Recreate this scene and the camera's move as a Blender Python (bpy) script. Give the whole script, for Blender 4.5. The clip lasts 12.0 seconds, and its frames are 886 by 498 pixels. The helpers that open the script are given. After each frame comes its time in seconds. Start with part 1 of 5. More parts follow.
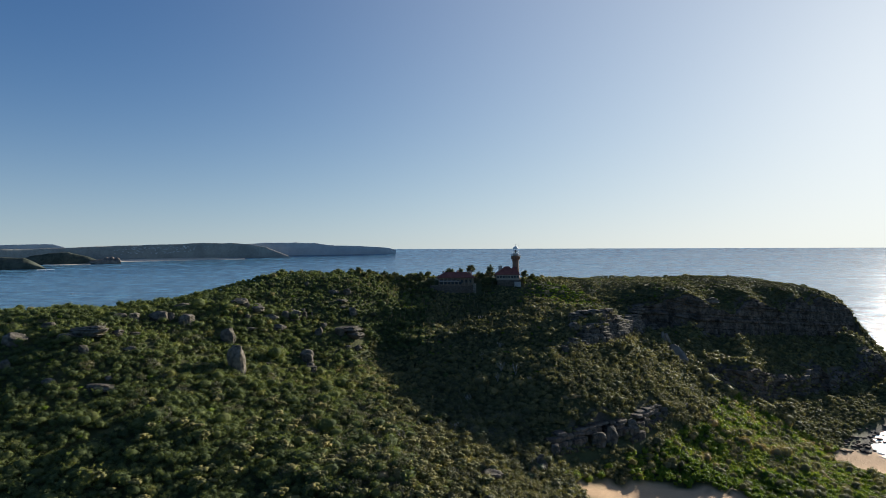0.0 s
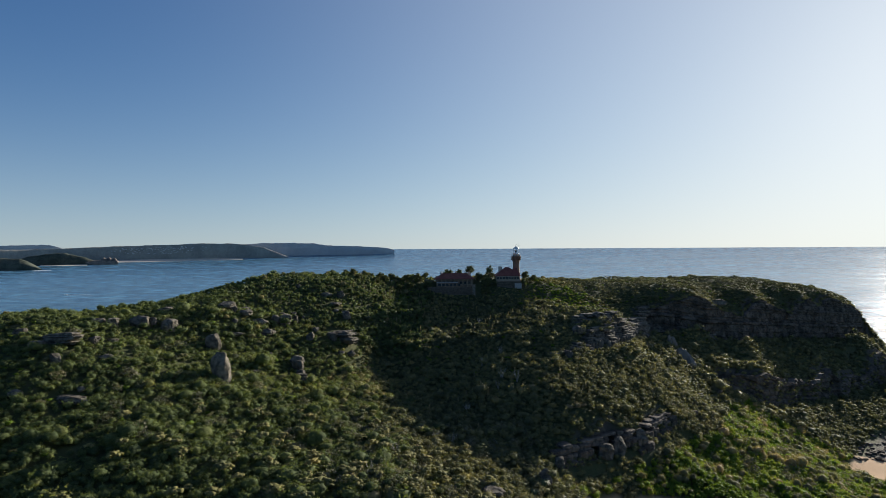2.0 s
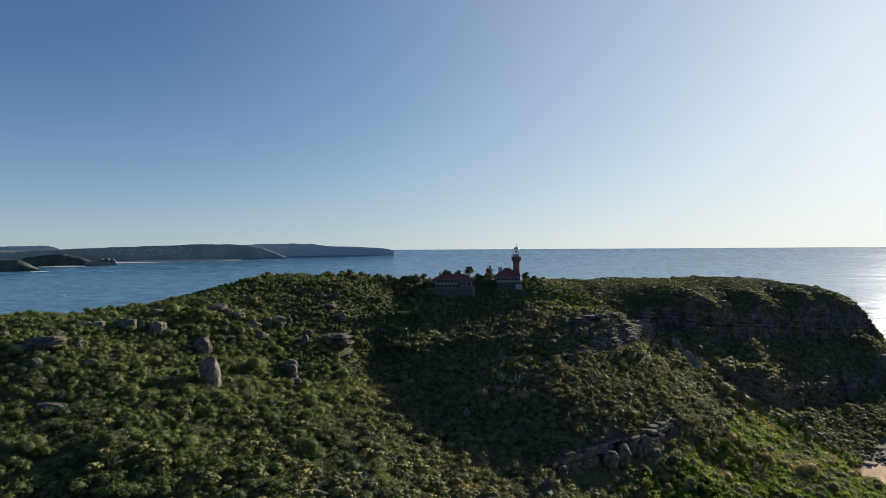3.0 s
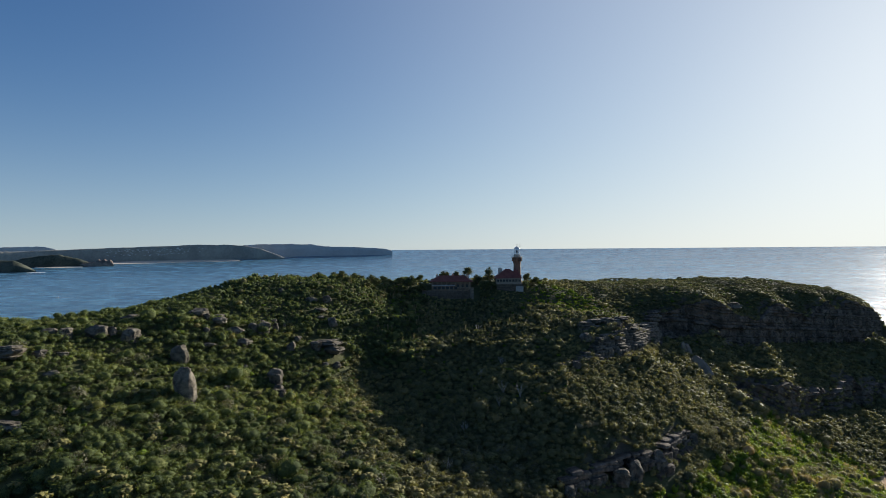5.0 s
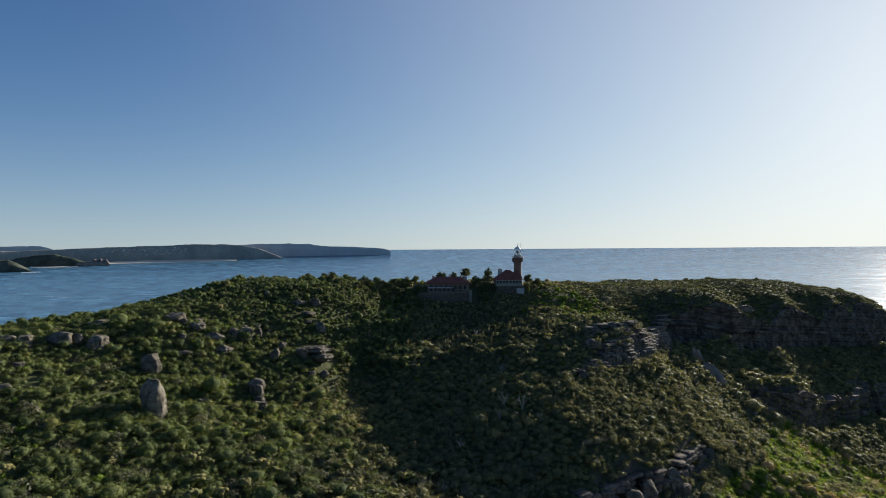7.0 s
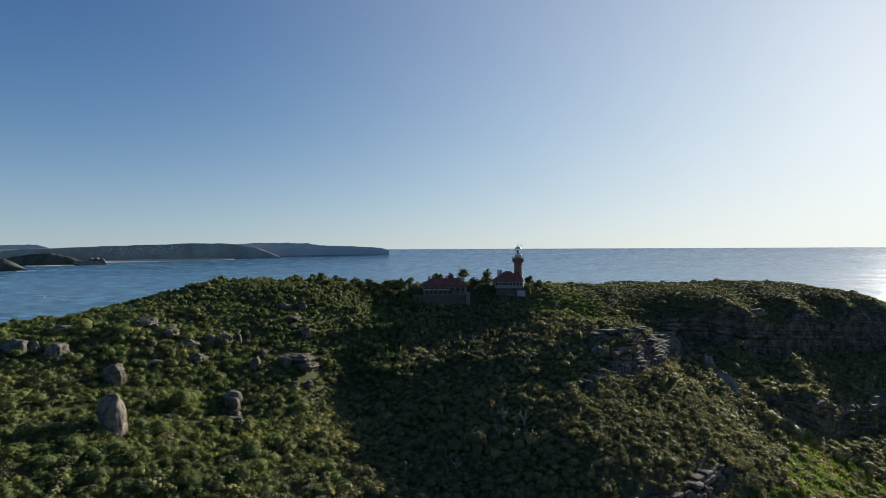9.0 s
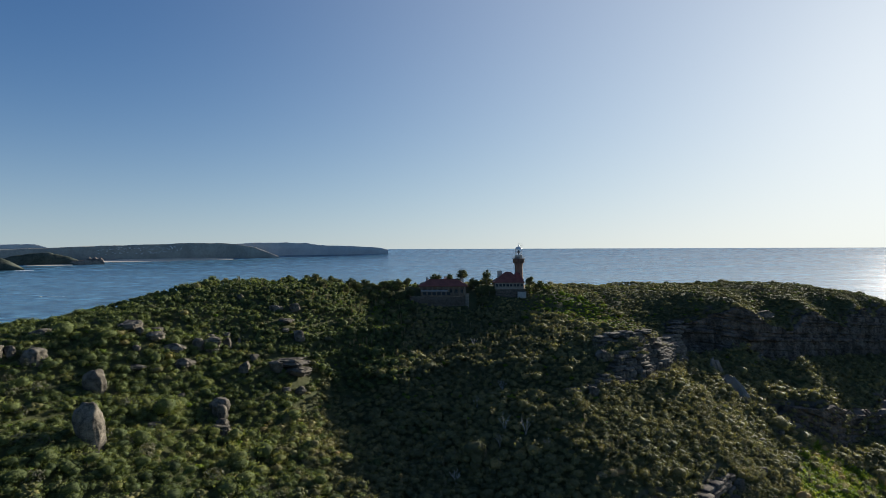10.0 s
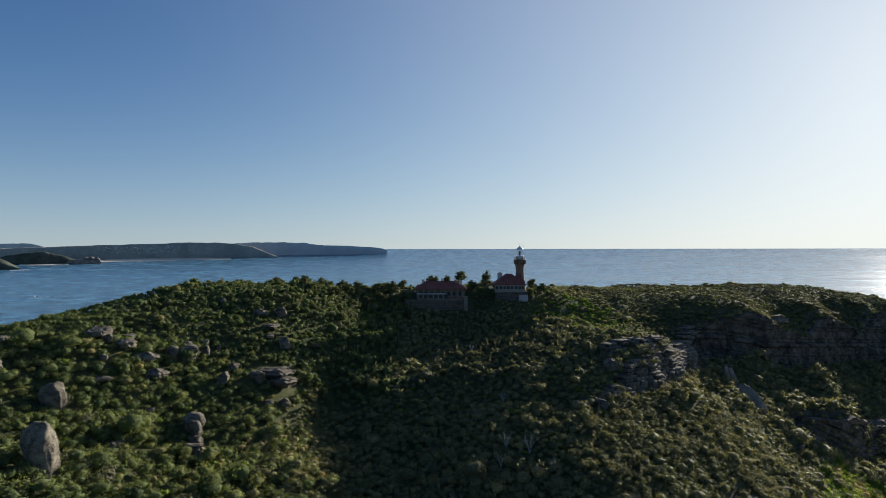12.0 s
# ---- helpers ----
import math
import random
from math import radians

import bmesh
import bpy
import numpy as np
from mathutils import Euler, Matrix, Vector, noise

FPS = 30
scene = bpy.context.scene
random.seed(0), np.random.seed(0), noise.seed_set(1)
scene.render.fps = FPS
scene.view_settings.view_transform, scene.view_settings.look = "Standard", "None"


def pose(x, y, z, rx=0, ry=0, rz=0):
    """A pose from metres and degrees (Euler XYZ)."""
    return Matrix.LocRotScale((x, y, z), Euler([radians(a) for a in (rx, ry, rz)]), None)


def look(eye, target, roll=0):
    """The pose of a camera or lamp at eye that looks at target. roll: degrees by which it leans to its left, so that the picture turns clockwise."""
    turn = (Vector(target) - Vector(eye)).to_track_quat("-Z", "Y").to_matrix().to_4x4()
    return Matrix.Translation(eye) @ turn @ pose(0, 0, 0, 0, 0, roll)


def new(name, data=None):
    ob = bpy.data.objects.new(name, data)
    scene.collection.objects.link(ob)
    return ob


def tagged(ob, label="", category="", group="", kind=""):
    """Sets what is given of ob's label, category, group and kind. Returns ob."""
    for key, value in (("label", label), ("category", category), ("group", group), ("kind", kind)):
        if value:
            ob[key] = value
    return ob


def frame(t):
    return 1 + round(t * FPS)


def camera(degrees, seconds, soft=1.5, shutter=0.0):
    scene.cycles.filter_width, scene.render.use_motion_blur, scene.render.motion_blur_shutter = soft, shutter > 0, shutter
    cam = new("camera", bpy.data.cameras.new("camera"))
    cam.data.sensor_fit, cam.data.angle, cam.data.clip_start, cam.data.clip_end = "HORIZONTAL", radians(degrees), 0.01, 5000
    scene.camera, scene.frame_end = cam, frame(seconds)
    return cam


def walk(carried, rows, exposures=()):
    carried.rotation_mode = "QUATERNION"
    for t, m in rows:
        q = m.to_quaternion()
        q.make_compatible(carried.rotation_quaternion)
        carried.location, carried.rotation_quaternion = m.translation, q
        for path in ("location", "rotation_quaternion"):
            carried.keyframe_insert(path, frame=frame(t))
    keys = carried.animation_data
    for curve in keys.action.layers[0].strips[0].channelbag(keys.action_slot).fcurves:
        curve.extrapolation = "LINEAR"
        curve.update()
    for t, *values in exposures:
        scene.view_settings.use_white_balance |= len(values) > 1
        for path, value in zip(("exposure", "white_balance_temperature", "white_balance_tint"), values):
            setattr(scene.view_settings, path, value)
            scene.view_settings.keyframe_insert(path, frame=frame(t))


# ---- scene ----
# camera and path: t, x, y, z, yaw, pitch, roll; a drone gliding towards the lighthouse
cam = camera(72.0, 12.0, soft=0.9)
PATH = [
    (0.0, 0.00, 0.00, 114.00, -0.000, -0.006, 0.185),
    (0.5, 0.01, 2.81, 114.09, -0.034, -0.019, 0.202),
    (1.0, 0.12, 6.09, 114.17, -0.067, -0.018, 0.228),
    (1.5, 0.40, 9.63, 114.19, -0.087, -0.018, 0.258),
    (2.0, 0.62, 13.49, 114.22, -0.106, -0.009, 0.293),
    (2.5, 0.94, 17.54, 114.20, -0.126, 0.019, 0.319),
    (3.0, 1.07, 21.72, 114.07, -0.153, 0.046, 0.330),
    (5.0, 2.23, 38.93, 114.10, -0.246, 0.058, 0.443),
    (5.5, 2.45, 43.39, 114.06, -0.276, 0.066, 0.438),
    (6.0, 2.69, 47.71, 114.07, -0.327, 0.062, 0.434),
    (6.5, 2.94, 52.10, 114.14, -0.373, 0.049, 0.420),
    (7.0, 3.23, 56.60, 114.16, -0.394, 0.036, 0.392),
    (9.0, 4.70, 74.89, 114.26, -0.489, -0.000, 0.246),
    (9.5, 4.97, 79.31, 114.29, -0.520, -0.007, 0.222),
    (10.0, 5.23, 83.69, 114.34, -0.548, -0.011, 0.200),
    (10.5, 5.44, 88.05, 114.34, -0.584, -0.013, 0.163),
    (11.0, 5.70, 92.37, 114.40, -0.621, -0.013, 0.133),
    (11.5, 5.89, 96.36, 114.56, -0.631, 0.002, 0.099),
    (12.0, 6.14, 99.55, 114.51, -0.659, -0.005, 0.086),
]
EXPOSURE = 0.85
walk(cam, [(t, pose(x, y, z, 90 + p, r, w)) for t, x, y, z, w, p, r in PATH], exposures=[(0.0, EXPOSURE), (12.0, EXPOSURE)])

# ---- light: clear morning, low sun ahead and to the right, above the open sea ----
SUN_AZ, SUN_EL = 43.5, 13.8          # degrees clockwise from straight ahead (+y), and above the horizon
world = bpy.data.worlds.new("sky")
scene.world = world
world.use_nodes = True
wn = world.node_tree
sky = wn.nodes.new("ShaderNodeTexSky")
sky.sky_type = "NISHITA"
sky.sun_disc = False
sky.sun_elevation, sky.sun_rotation = radians(SUN_EL), radians(SUN_AZ)
sky.altitude, sky.air_density, sky.dust_density, sky.ozone_density = 50, 0.5, 0.3, 6.0
sd = Vector((math.sin(radians(SUN_AZ)) * math.cos(radians(SUN_EL)), math.cos(radians(SUN_AZ)) * math.cos(radians(SUN_EL)), math.sin(radians(SUN_EL))))


def vmath(nt, op, a, b):
    n = nt.nodes.new("ShaderNodeVectorMath")
    n.operation = op
    for slot, value in ((0, a), (1, b)):
        if isinstance(value, bpy.types.NodeSocket):
            nt.links.new(value, n.inputs[slot])
        else:
            n.inputs[slot].default_value = value
    return n.outputs["Value" if op == "DOT_PRODUCT" else "Vector"]


# sea haze: it evens out the brightest sky, and glows softly round the sun
even = vmath(wn, "DIVIDE", sky.outputs["Color"], vmath(wn, "ADD", vmath(wn, "MULTIPLY", sky.outputs["Color"], (0.2475,) * 3), (1, 1, 1)))
where = wn.nodes.new("ShaderNodeTexCoord")
toward = wn.nodes.new("ShaderNodeMath"); toward.operation = "MAXIMUM"; toward.inputs[1].default_value = 0.0
wn.links.new(vmath(wn, "DOT_PRODUCT", where.outputs["Generated"], tuple(sd)), toward.inputs[0])
glow = wn.nodes.new("ShaderNodeMath"); glow.operation = "POWER"; glow.inputs[1].default_value = 3.3
wn.links.new(toward.outputs[0], glow.inputs[0])
haze = vmath(wn, "MULTIPLY", glow.outputs[0], (1.66, 1.52, 1.22))
# a pale band of sea haze all along the horizon
updown = wn.nodes.new("ShaderNodeSeparateXYZ")
wn.links.new(where.outputs["Generated"], updown.inputs[0])
level = wn.nodes.new("ShaderNodeMath"); level.operation = "ABSOLUTE"
wn.links.new(updown.outputs["Z"], level.inputs[0])
flat = wn.nodes.new("ShaderNodeMath"); flat.operation = "SUBTRACT"; flat.inputs[0].default_value = 1.0
wn.links.new(level.outputs[0], flat.inputs[1])
band = wn.nodes.new("ShaderNodeMath"); band.operation = "POWER"; band.inputs[1].default_value = 9.0
wn.links.new(flat.outputs[0], band.inputs[0])
veil = wn.nodes.new("ShaderNodeMix"); veil.data_type = "RGBA"
share = wn.nodes.new("ShaderNodeMath"); share.operation = "MULTIPLY"; share.inputs[1].default_value = 0.62
wn.links.new(band.outputs[0], share.inputs[0])
wn.links.new(share.outputs[0], veil.inputs[0])
wn.links.new(vmath(wn, "MULTIPLY", even, (0.92, 1.0, 1.07)), veil.inputs[6])
veil.inputs[7].default_value = (2.50, 2.78, 2.66, 1)
wn.links.new(vmath(wn, "ADD", veil.outputs[2], haze), wn.nodes["Background"].inputs["Color"])
wn.nodes["Background"].inputs["Strength"].default_value = 0.118

lamp = bpy.data.lights.new("sun", "SUN")
lamp.energy, lamp.angle, lamp.color = 5.0, radians(0.55), (1.0, 0.93, 0.82)
sun = new("sun", lamp)
sun.matrix_world = look(tuple(sd * 900 + Vector((0, 300, 0))), (0, 300, 0))

EYE_Z = 114.0


# ---- materials ----
def mat(name, rough=0.8, spec=0.3):
    m = bpy.data.materials.new(name)
    m.use_nodes = True
    b = m.node_tree.nodes["Principled BSDF"]
    b.inputs["Roughness"].default_value = rough
    b.inputs["Specular IOR Level"].default_value = spec
    return m, m.node_tree, b


def node(nt, kind, **settings):
    n = nt.nodes.new(kind)
    for key, value in settings.items():
        n.inputs[key.replace("_", " ")].default_value = value
    return n


def noise_fac(nt, scale, detail=4.0, rough=0.55, coords="Object"):
    tc = nt.nodes.new("ShaderNodeTexCoord")
    n = node(nt, "ShaderNodeTexNoise", Scale=scale, Detail=detail, Roughness=rough)
    nt.links.new(tc.outputs[coords], n.inputs["Vector"])
    return n


def ramp(nt, source, stops):
    r = nt.nodes.new("ShaderNodeValToRGB")
    els = r.color_ramp.elements
    while len(els) < len(stops):
        els.new(0.5)
    for e, (p, c) in zip(els, stops):
        e.position, e.color = p, (*c, 1)
    nt.links.new(source, r.inputs["Fac"])
    return r


def mix(nt, fac, a, b, mode="MIX"):
    m = nt.nodes.new("ShaderNodeMix")
    m.data_type, m.blend_type = "RGBA", mode
    for slot, value in ((0, fac), (6, a), (7, b)):
        if isinstance(value, bpy.types.NodeSocket):
            nt.links.new(value, m.inputs[slot])
        else:
            m.inputs[slot].default_value = value if slot == 0 else (*value, 1)
    return m.outputs[2]


def bump(nt, bsdf, height, strength, distance):
    b = node(nt, "ShaderNodeBump", Strength=strength, Distance=distance)
    nt.links.new(height, b.inputs["Height"])
    nt.links.new(b.outputs["Normal"], bsdf.inputs["Normal"])


def surface(name, dark, light, scale=2.0, rough=0.8, spec=0.3, relief=0.0, fine=8.0, metal=0.0, spread=0.0):
    """A two-scale weathered surface: broad stains and fine grain, optional relief, and a spread from piece to piece."""
    m, nt, b = mat(name, rough, spec)
    broad, grain = noise_fac(nt, scale), noise_fac(nt, scale * fine, 6.0, 0.65)
    mixed = mix(nt, 0.45, broad.outputs["Fac"], grain.outputs["Fac"])
    r = ramp(nt, mixed, [(0.41, dark), (0.60, light)])
    colour = r.outputs["Color"]
    if spread:
        info = nt.nodes.new("ShaderNodeObjectInfo")
        vary = ramp(nt, info.outputs["Random"], [(0.0, (1 - spread,) * 3), (1.0, (1 + spread,) * 3)])
        colour = mix(nt, 1.0, colour, vary.outputs["Color"], "MULTIPLY")
    nt.links.new(colour, b.inputs["Base Color"])
    b.inputs["Metallic"].default_value = metal
    if relief:
        bump(nt, b, grain.outputs["Fac"], 0.6, relief)
    return m


def foliage(name, stops, gloss=0.08, through_light=0.3):
    """Leaves: colour by the plant's own tint (attribute) and by patches over the hill, some light let through."""
    m, nt, b = mat(name, 0.7, gloss)
    at = nt.nodes.new("ShaderNodeAttribute")
    at.attribute_name = "tint"
    geo = nt.nodes.new("ShaderNodeNewGeometry")
    patch = noise_fac(nt, 0.045, 3.0)
    a1 = nt.nodes.new("ShaderNodeMath"); a1.operation = "MULTIPLY_ADD"
    nt.links.new(patch.outputs["Fac"], a1.inputs[0]); a1.inputs[1].default_value = 0.55; a1.inputs[2].default_value = -0.275
    a2 = nt.nodes.new("ShaderNodeMath"); a2.operation = "ADD"
    nt.links.new(a1.outputs[0], a2.inputs[0]); nt.links.new(at.outputs["Fac"], a2.inputs[1])
    a3 = nt.nodes.new("ShaderNodeMath"); a3.operation = "MULTIPLY_ADD"
    nt.links.new(geo.outputs["Random Per Island"], a3.inputs[0]); a3.inputs[1].default_value = 0.22; a3.inputs[2].default_value = -0.11
    a4 = nt.nodes.new("ShaderNodeMath"); a4.operation = "ADD"; a4.use_clamp = True
    nt.links.new(a2.outputs[0], a4.inputs[0]); nt.links.new(a3.outputs[0], a4.inputs[1])
    r = ramp(nt, a4.outputs[0], stops)
    # leaf clusters: small light and dark mottles over every plant
    leafy = noise_fac(nt, 3.2, 4.0, 0.7)
    mottle = ramp(nt, leafy.outputs["Fac"], [(0.36, (0.58, 0.60, 0.62)), (0.50, (1.0, 1.0, 1.0)), (0.66, (1.38, 1.36, 1.26))])
    tone = mix(nt, 1.0, r.outputs["Color"], mottle.outputs["Color"], "MULTIPLY")
    nt.links.new(tone, b.inputs["Base Color"])
    bump(nt, b, leafy.outputs["Fac"], 0.7, 0.25)
    tr = nt.nodes.new("ShaderNodeBsdfTranslucent")
    warm = mix(nt, 1.0, tone, (1.2, 1.2, 0.6), "MULTIPLY")
    nt.links.new(warm, tr.inputs["Color"])
    ms = nt.nodes.new("ShaderNodeMixShader")
    ms.inputs[0].default_value = through_light
    nt.links.new(b.outputs[0], ms.inputs[1]); nt.links.new(tr.outputs[0], ms.inputs[2])
    nt.links.new(ms.outputs[0], nt.nodes["Material Output"].inputs["Surface"])
    return m


M_SCRUB = foliage("scrub_leaves", [(0.0, (0.101, 0.109, 0.062)), (0.3, (0.162, 0.160, 0.082)), (0.55, (0.230, 0.212, 0.100)), (0.78, (0.308, 0.260, 0.121)), (1.0, (0.408, 0.301, 0.155))], through_light=0.34)
M_LUSH = foliage("lush_leaves", [(0.0, (0.070, 0.094, 0.045)), (0.3, (0.113, 0.143, 0.061)), (0.55, (0.158, 0.187, 0.075)), (0.78, (0.220, 0.226, 0.083)), (1.0, (0.306, 0.255, 0.108))], through_light=0.44)
M_GREY = foliage("grey_leaves", [(0.0, (0.116, 0.119, 0.089)), (0.5, (0.194, 0.187, 0.131)), (1.0, (0.290, 0.246, 0.149))], through_light=0.25)
M_TREE = foliage("tree_leaves", [(0.0, (0.060, 0.074, 0.036)), (0.5, (0.105, 0.120, 0.055)), (1.0, (0.165, 0.165, 0.082))], through_light=0.2)
M_DUNE = foliage("dune_leaves", [(0.0, (0.080, 0.128, 0.019)), (0.5, (0.152, 0.223, 0.031)), (1.0, (0.246, 0.284, 0.048))], through_light=0.42)
M_STONE = surface("sandstone", (0.058, 0.052, 0.042), (0.215, 0.190, 0.15), 0.5, 0.95, 0.1, 0.35, 7.0, spread=0.18)
# M_STONE's sandstone again, shade of the cliff faces put into a darker brown
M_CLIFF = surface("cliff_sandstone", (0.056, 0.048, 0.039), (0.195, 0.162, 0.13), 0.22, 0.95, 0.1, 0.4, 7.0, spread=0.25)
M_SLAB = surface("fallen_sandstone", (0.14, 0.13, 0.11), (0.26, 0.24, 0.20), 0.4, 0.9, 0.15, 0.15, 6.0)
M_BARK = surface("bark", (0.10, 0.085, 0.07), (0.26, 0.23, 0.19), 1.5, 0.9)
M_BRICKSTONE = surface("tower_sandstone", (0.13, 0.094, 0.070), (0.24, 0.175, 0.13), 0.5, 0.9, 0.2, 0.04)
M_ROOF = surface("roof_red_iron", (0.17, 0.052, 0.040), (0.26, 0.088, 0.068), 0.4, 0.7, 0.25)
M_WHITE = surface("white_paint", (0.62, 0.62, 0.60), (0.82, 0.82, 0.80), 1.0, 0.5)
# white toned darker; on the tank it stands for its face in shade
M_DULLWHITE = surface("dull_white", (0.30, 0.30, 0.285), (0.44, 0.44, 0.42), 1.0, 0.6)
M_DARK = surface("dark_metal", (0.03, 0.03, 0.035), (0.07, 0.07, 0.075), 2.0, 0.5)
M_TRIM = surface("cream_trim", (0.24, 0.20, 0.155), (0.36, 0.31, 0.245), 1.0, 0.6)
M_WALLSTONE = surface("house_sandstone", (0.15, 0.11, 0.078), (0.28, 0.21, 0.15), 0.6, 0.9, 0.2, 0.05)
M_CHIMNEY = surface("pale_render", (0.46, 0.40, 0.34), (0.62, 0.55, 0.47), 1.0, 0.8)
M_BACKWALL = surface("dry_stone", (0.10, 0.09, 0.075), (0.26, 0.225, 0.18), 0.9, 0.95, 0.2, 0.08, spread=0.2)


def glass_mat():
    m, nt, b = mat("window_glass", 0.12, 0.22)
    b.inputs["Base Color"].default_value = (0.03, 0.035, 0.04, 1)
    return m


M_GLASS = glass_mat()


def clear_glass():
    m, nt, b = mat("lantern_glass", 0.02, 0.5)
    b.inputs["Base Color"].default_value = (0.95, 0.98, 1.0, 1)
    b.inputs["Transmission Weight"].default_value = 1.0
    b.inputs["IOR"].default_value = 1.06
    return m


M_CLEAR = clear_glass()


# ---- landform: ridge, gully, cliff and shore lines of the headland, in metres ----
LAND = {
    "west_crest": [(-330, 215, 62), (-200, 268, 84), (-150, 290, 86), (-122, 315, 91), (-98, 342, 98), (-72, 354, 99.5), (-45, 362, 98), (-15, 388, 95.5), (12, 399, 94.5), (48, 405, 94.5)],
    "north_plateau": [(80, 430, 91.5), (120, 445, 90.5), (170, 455, 89.5), (220, 462, 87.5), (262, 472, 83.5), (298, 488, 77.5), (325, 502, 70.5), (340, 512, 62)],
    "rock_slope": [(-124, 190, 71), (-121, 206, 78), (-130, 222, 84), (-112, 254, 84), (-88, 277, 86), (-70, 290, 80), (-46, 310, 81), (-44, 290, 72), (-89, 250, 75), (-80, 232, 68), (-56, 262, 63)],
    "fore_slope": [(-150, 150, 56), (-109, 193, 68), (-76, 182, 60), (-59, 203, 56), (-88, 161, 55), (-27, 211, 51), (-13, 176, 49), (20, 205, 40), (-40, 150, 46), (-60, 110, 34)],
    "gully": [(8, 235, 48.5), (-30, 255, 56.5), (0, 268, 54), (-20, 284, 57), (-28, 300, 64), (-8, 300, 66), (-4, 318, 69.5), (0, 336, 73), (24, 345, 76), (5, 371, 84), (24, 373, 85), (-18, 362, 84.5)],
    "cottage_terrace": [(2, 384, 91.3), (20, 385, 91.3), (42, 382.5, 89.8), (40, 392, 94.3), (56, 386, 91)],
    "spur": [(25, 265, 60.5), (51, 248, 53.5), (40, 300, 71), (67, 363, 82), (60, 335, 78), (90, 290, 55), (110, 300, 50)],
    "spur_nose": [(66, 249, 47), (76, 241, 33), (97, 272, 43), (106, 262, 28), (64, 223, 28), (107, 222, 24)],
    "cliff_top": [(75, 303, 70), (92, 326, 77), (122, 380, 79), (160, 386, 80), (215, 424, 77), (266, 461, 77), (300, 480, 73)],
    "cliff_foot": [(84, 295, 60), (108, 325, 59), (132, 352, 57), (168, 374, 51), (222, 408, 43), (280, 446, 37), (342, 492, 31)],
    "east_slope": [(124, 332, 55), (130, 315, 40), (168, 330, 24), (181, 356, 43.5), (150, 285, 22), (156, 350, 46.5), (205, 380, 37), (230, 400, 32), (262, 422, 29), (300, 450, 27), (345, 482, 26), (192, 337, 15), (218, 353, 8), (244, 371, 6), (277, 393, 4.5), (314, 420, 4), (362, 505, 28), (392, 500, 5)],
    "east_shore": [(200, 320, 3), (213, 293, 3), (240, 331, 0), (258, 290, 0), (262, 370, 0), (310, 405, 0), (370, 450, 0), (405, 505, 0), (275, 200, 0), (282, 60, 0), (285, -150, 0), (190, 220, 7), (150, 130, 9)],
    "north_shore": [(390, 560, 0), (300, 610, 0), (180, 620, 0), (60, 585, 0), (-60, 530, 0), (-150, 470, 0), (-250, 420, 0), (-340, 360, 0), (-420, 250, 0), (-330, 120, 0), (-290, -150, 0)],
    "north_edge": [(300, 545, 62), (200, 555, 72), (80, 520, 78), (-60, 440, 62), (-190, 350, 58)],
    "isthmus": [(0, 60, 9), (100, 0, 8), (-120, 40, 10), (0, -200, 6), (150, -200, 6), (-150, -200, 6)],
    "sea_bed": [(420, 300, -9), (480, 520, -12), (340, 720, -12), (0, 720, -12), (-350, 600, -12), (-560, 300, -12), (-480, -150, -9), (420, 0, -9), (430, -300, -9), (-400, -380, -9), (0, -420, -3)],
}
_pts = np.array([p for line in LAND.values() for p in line], float)
_c2 = 5.0 ** 2


def _kernel(ax, ay):
    return np.sqrt((ax[:, None] - _pts[:, 0]) ** 2 + (ay[:, None] - _pts[:, 1]) ** 2 + _c2)


_w = np.linalg.solve(_kernel(_pts[:, 0], _pts[:, 1]) + 0.4 * np.eye(len(_pts)), _pts[:, 2] - 40.0)


def _hash_noise(x, y, seed):
    """Smooth lattice noise in -1..1 for arrays."""
    rng = np.random.RandomState(seed)
    table = rng.uniform(-1, 1, (256, 256))
    xi, yi = np.floor(x).astype(int), np.floor(y).astype(int)
    fx, fy = x - xi, y - yi
    fx, fy = fx * fx * (3 - 2 * fx), fy * fy * (3 - 2 * fy)
    g = lambda i, j: table[(xi + i) % 256, (yi + j) % 256]
    return (g(0, 0) * (1 - fx) + g(1, 0) * fx) * (1 - fy) + (g(0, 1) * (1 - fx) + g(1, 1) * fx) * fy


# sandstone faces that cut the slopes: a top line and a foot line (x, y, z), the drop on the right-hand side of the line
def _ragged(lines, seed, step=4.0, sway=2.6):
    """The same two lines with more points, swaying in and out together."""
    rng = np.random.RandomState(seed)
    a, c = (np.array(line, float) for line in lines)
    run = np.concatenate([[0], np.cumsum(np.hypot(*np.diff(a[:, :2], axis=0).T))])
    s = np.linspace(0, run[-1], int(run[-1] / step) + 1)
    top, foot = (np.stack([np.interp(s, run, line[:, k]) for k in range(3)], 1) for line in (a, c))
    move = np.convolve(rng.normal(0, sway, len(s) + 2), [0.3, 0.5, 0.3], "valid")[:, None] * np.sin(np.linspace(0, math.pi, len(s)))[:, None] ** 0.3
    d = foot[:, :2] - top[:, :2]
    d /= np.linalg.norm(d, axis=1, keepdims=True)
    top[:, :2] += d * move; foot[:, :2] += d * move
    top[:, 2] = np.minimum(_kernel(top[:, 0] - 2 * d[:, 0], top[:, 1] - 2 * d[:, 1]) @ _w + 40.0 - 0.3, top[:, 2] + 6)
    return top, foot


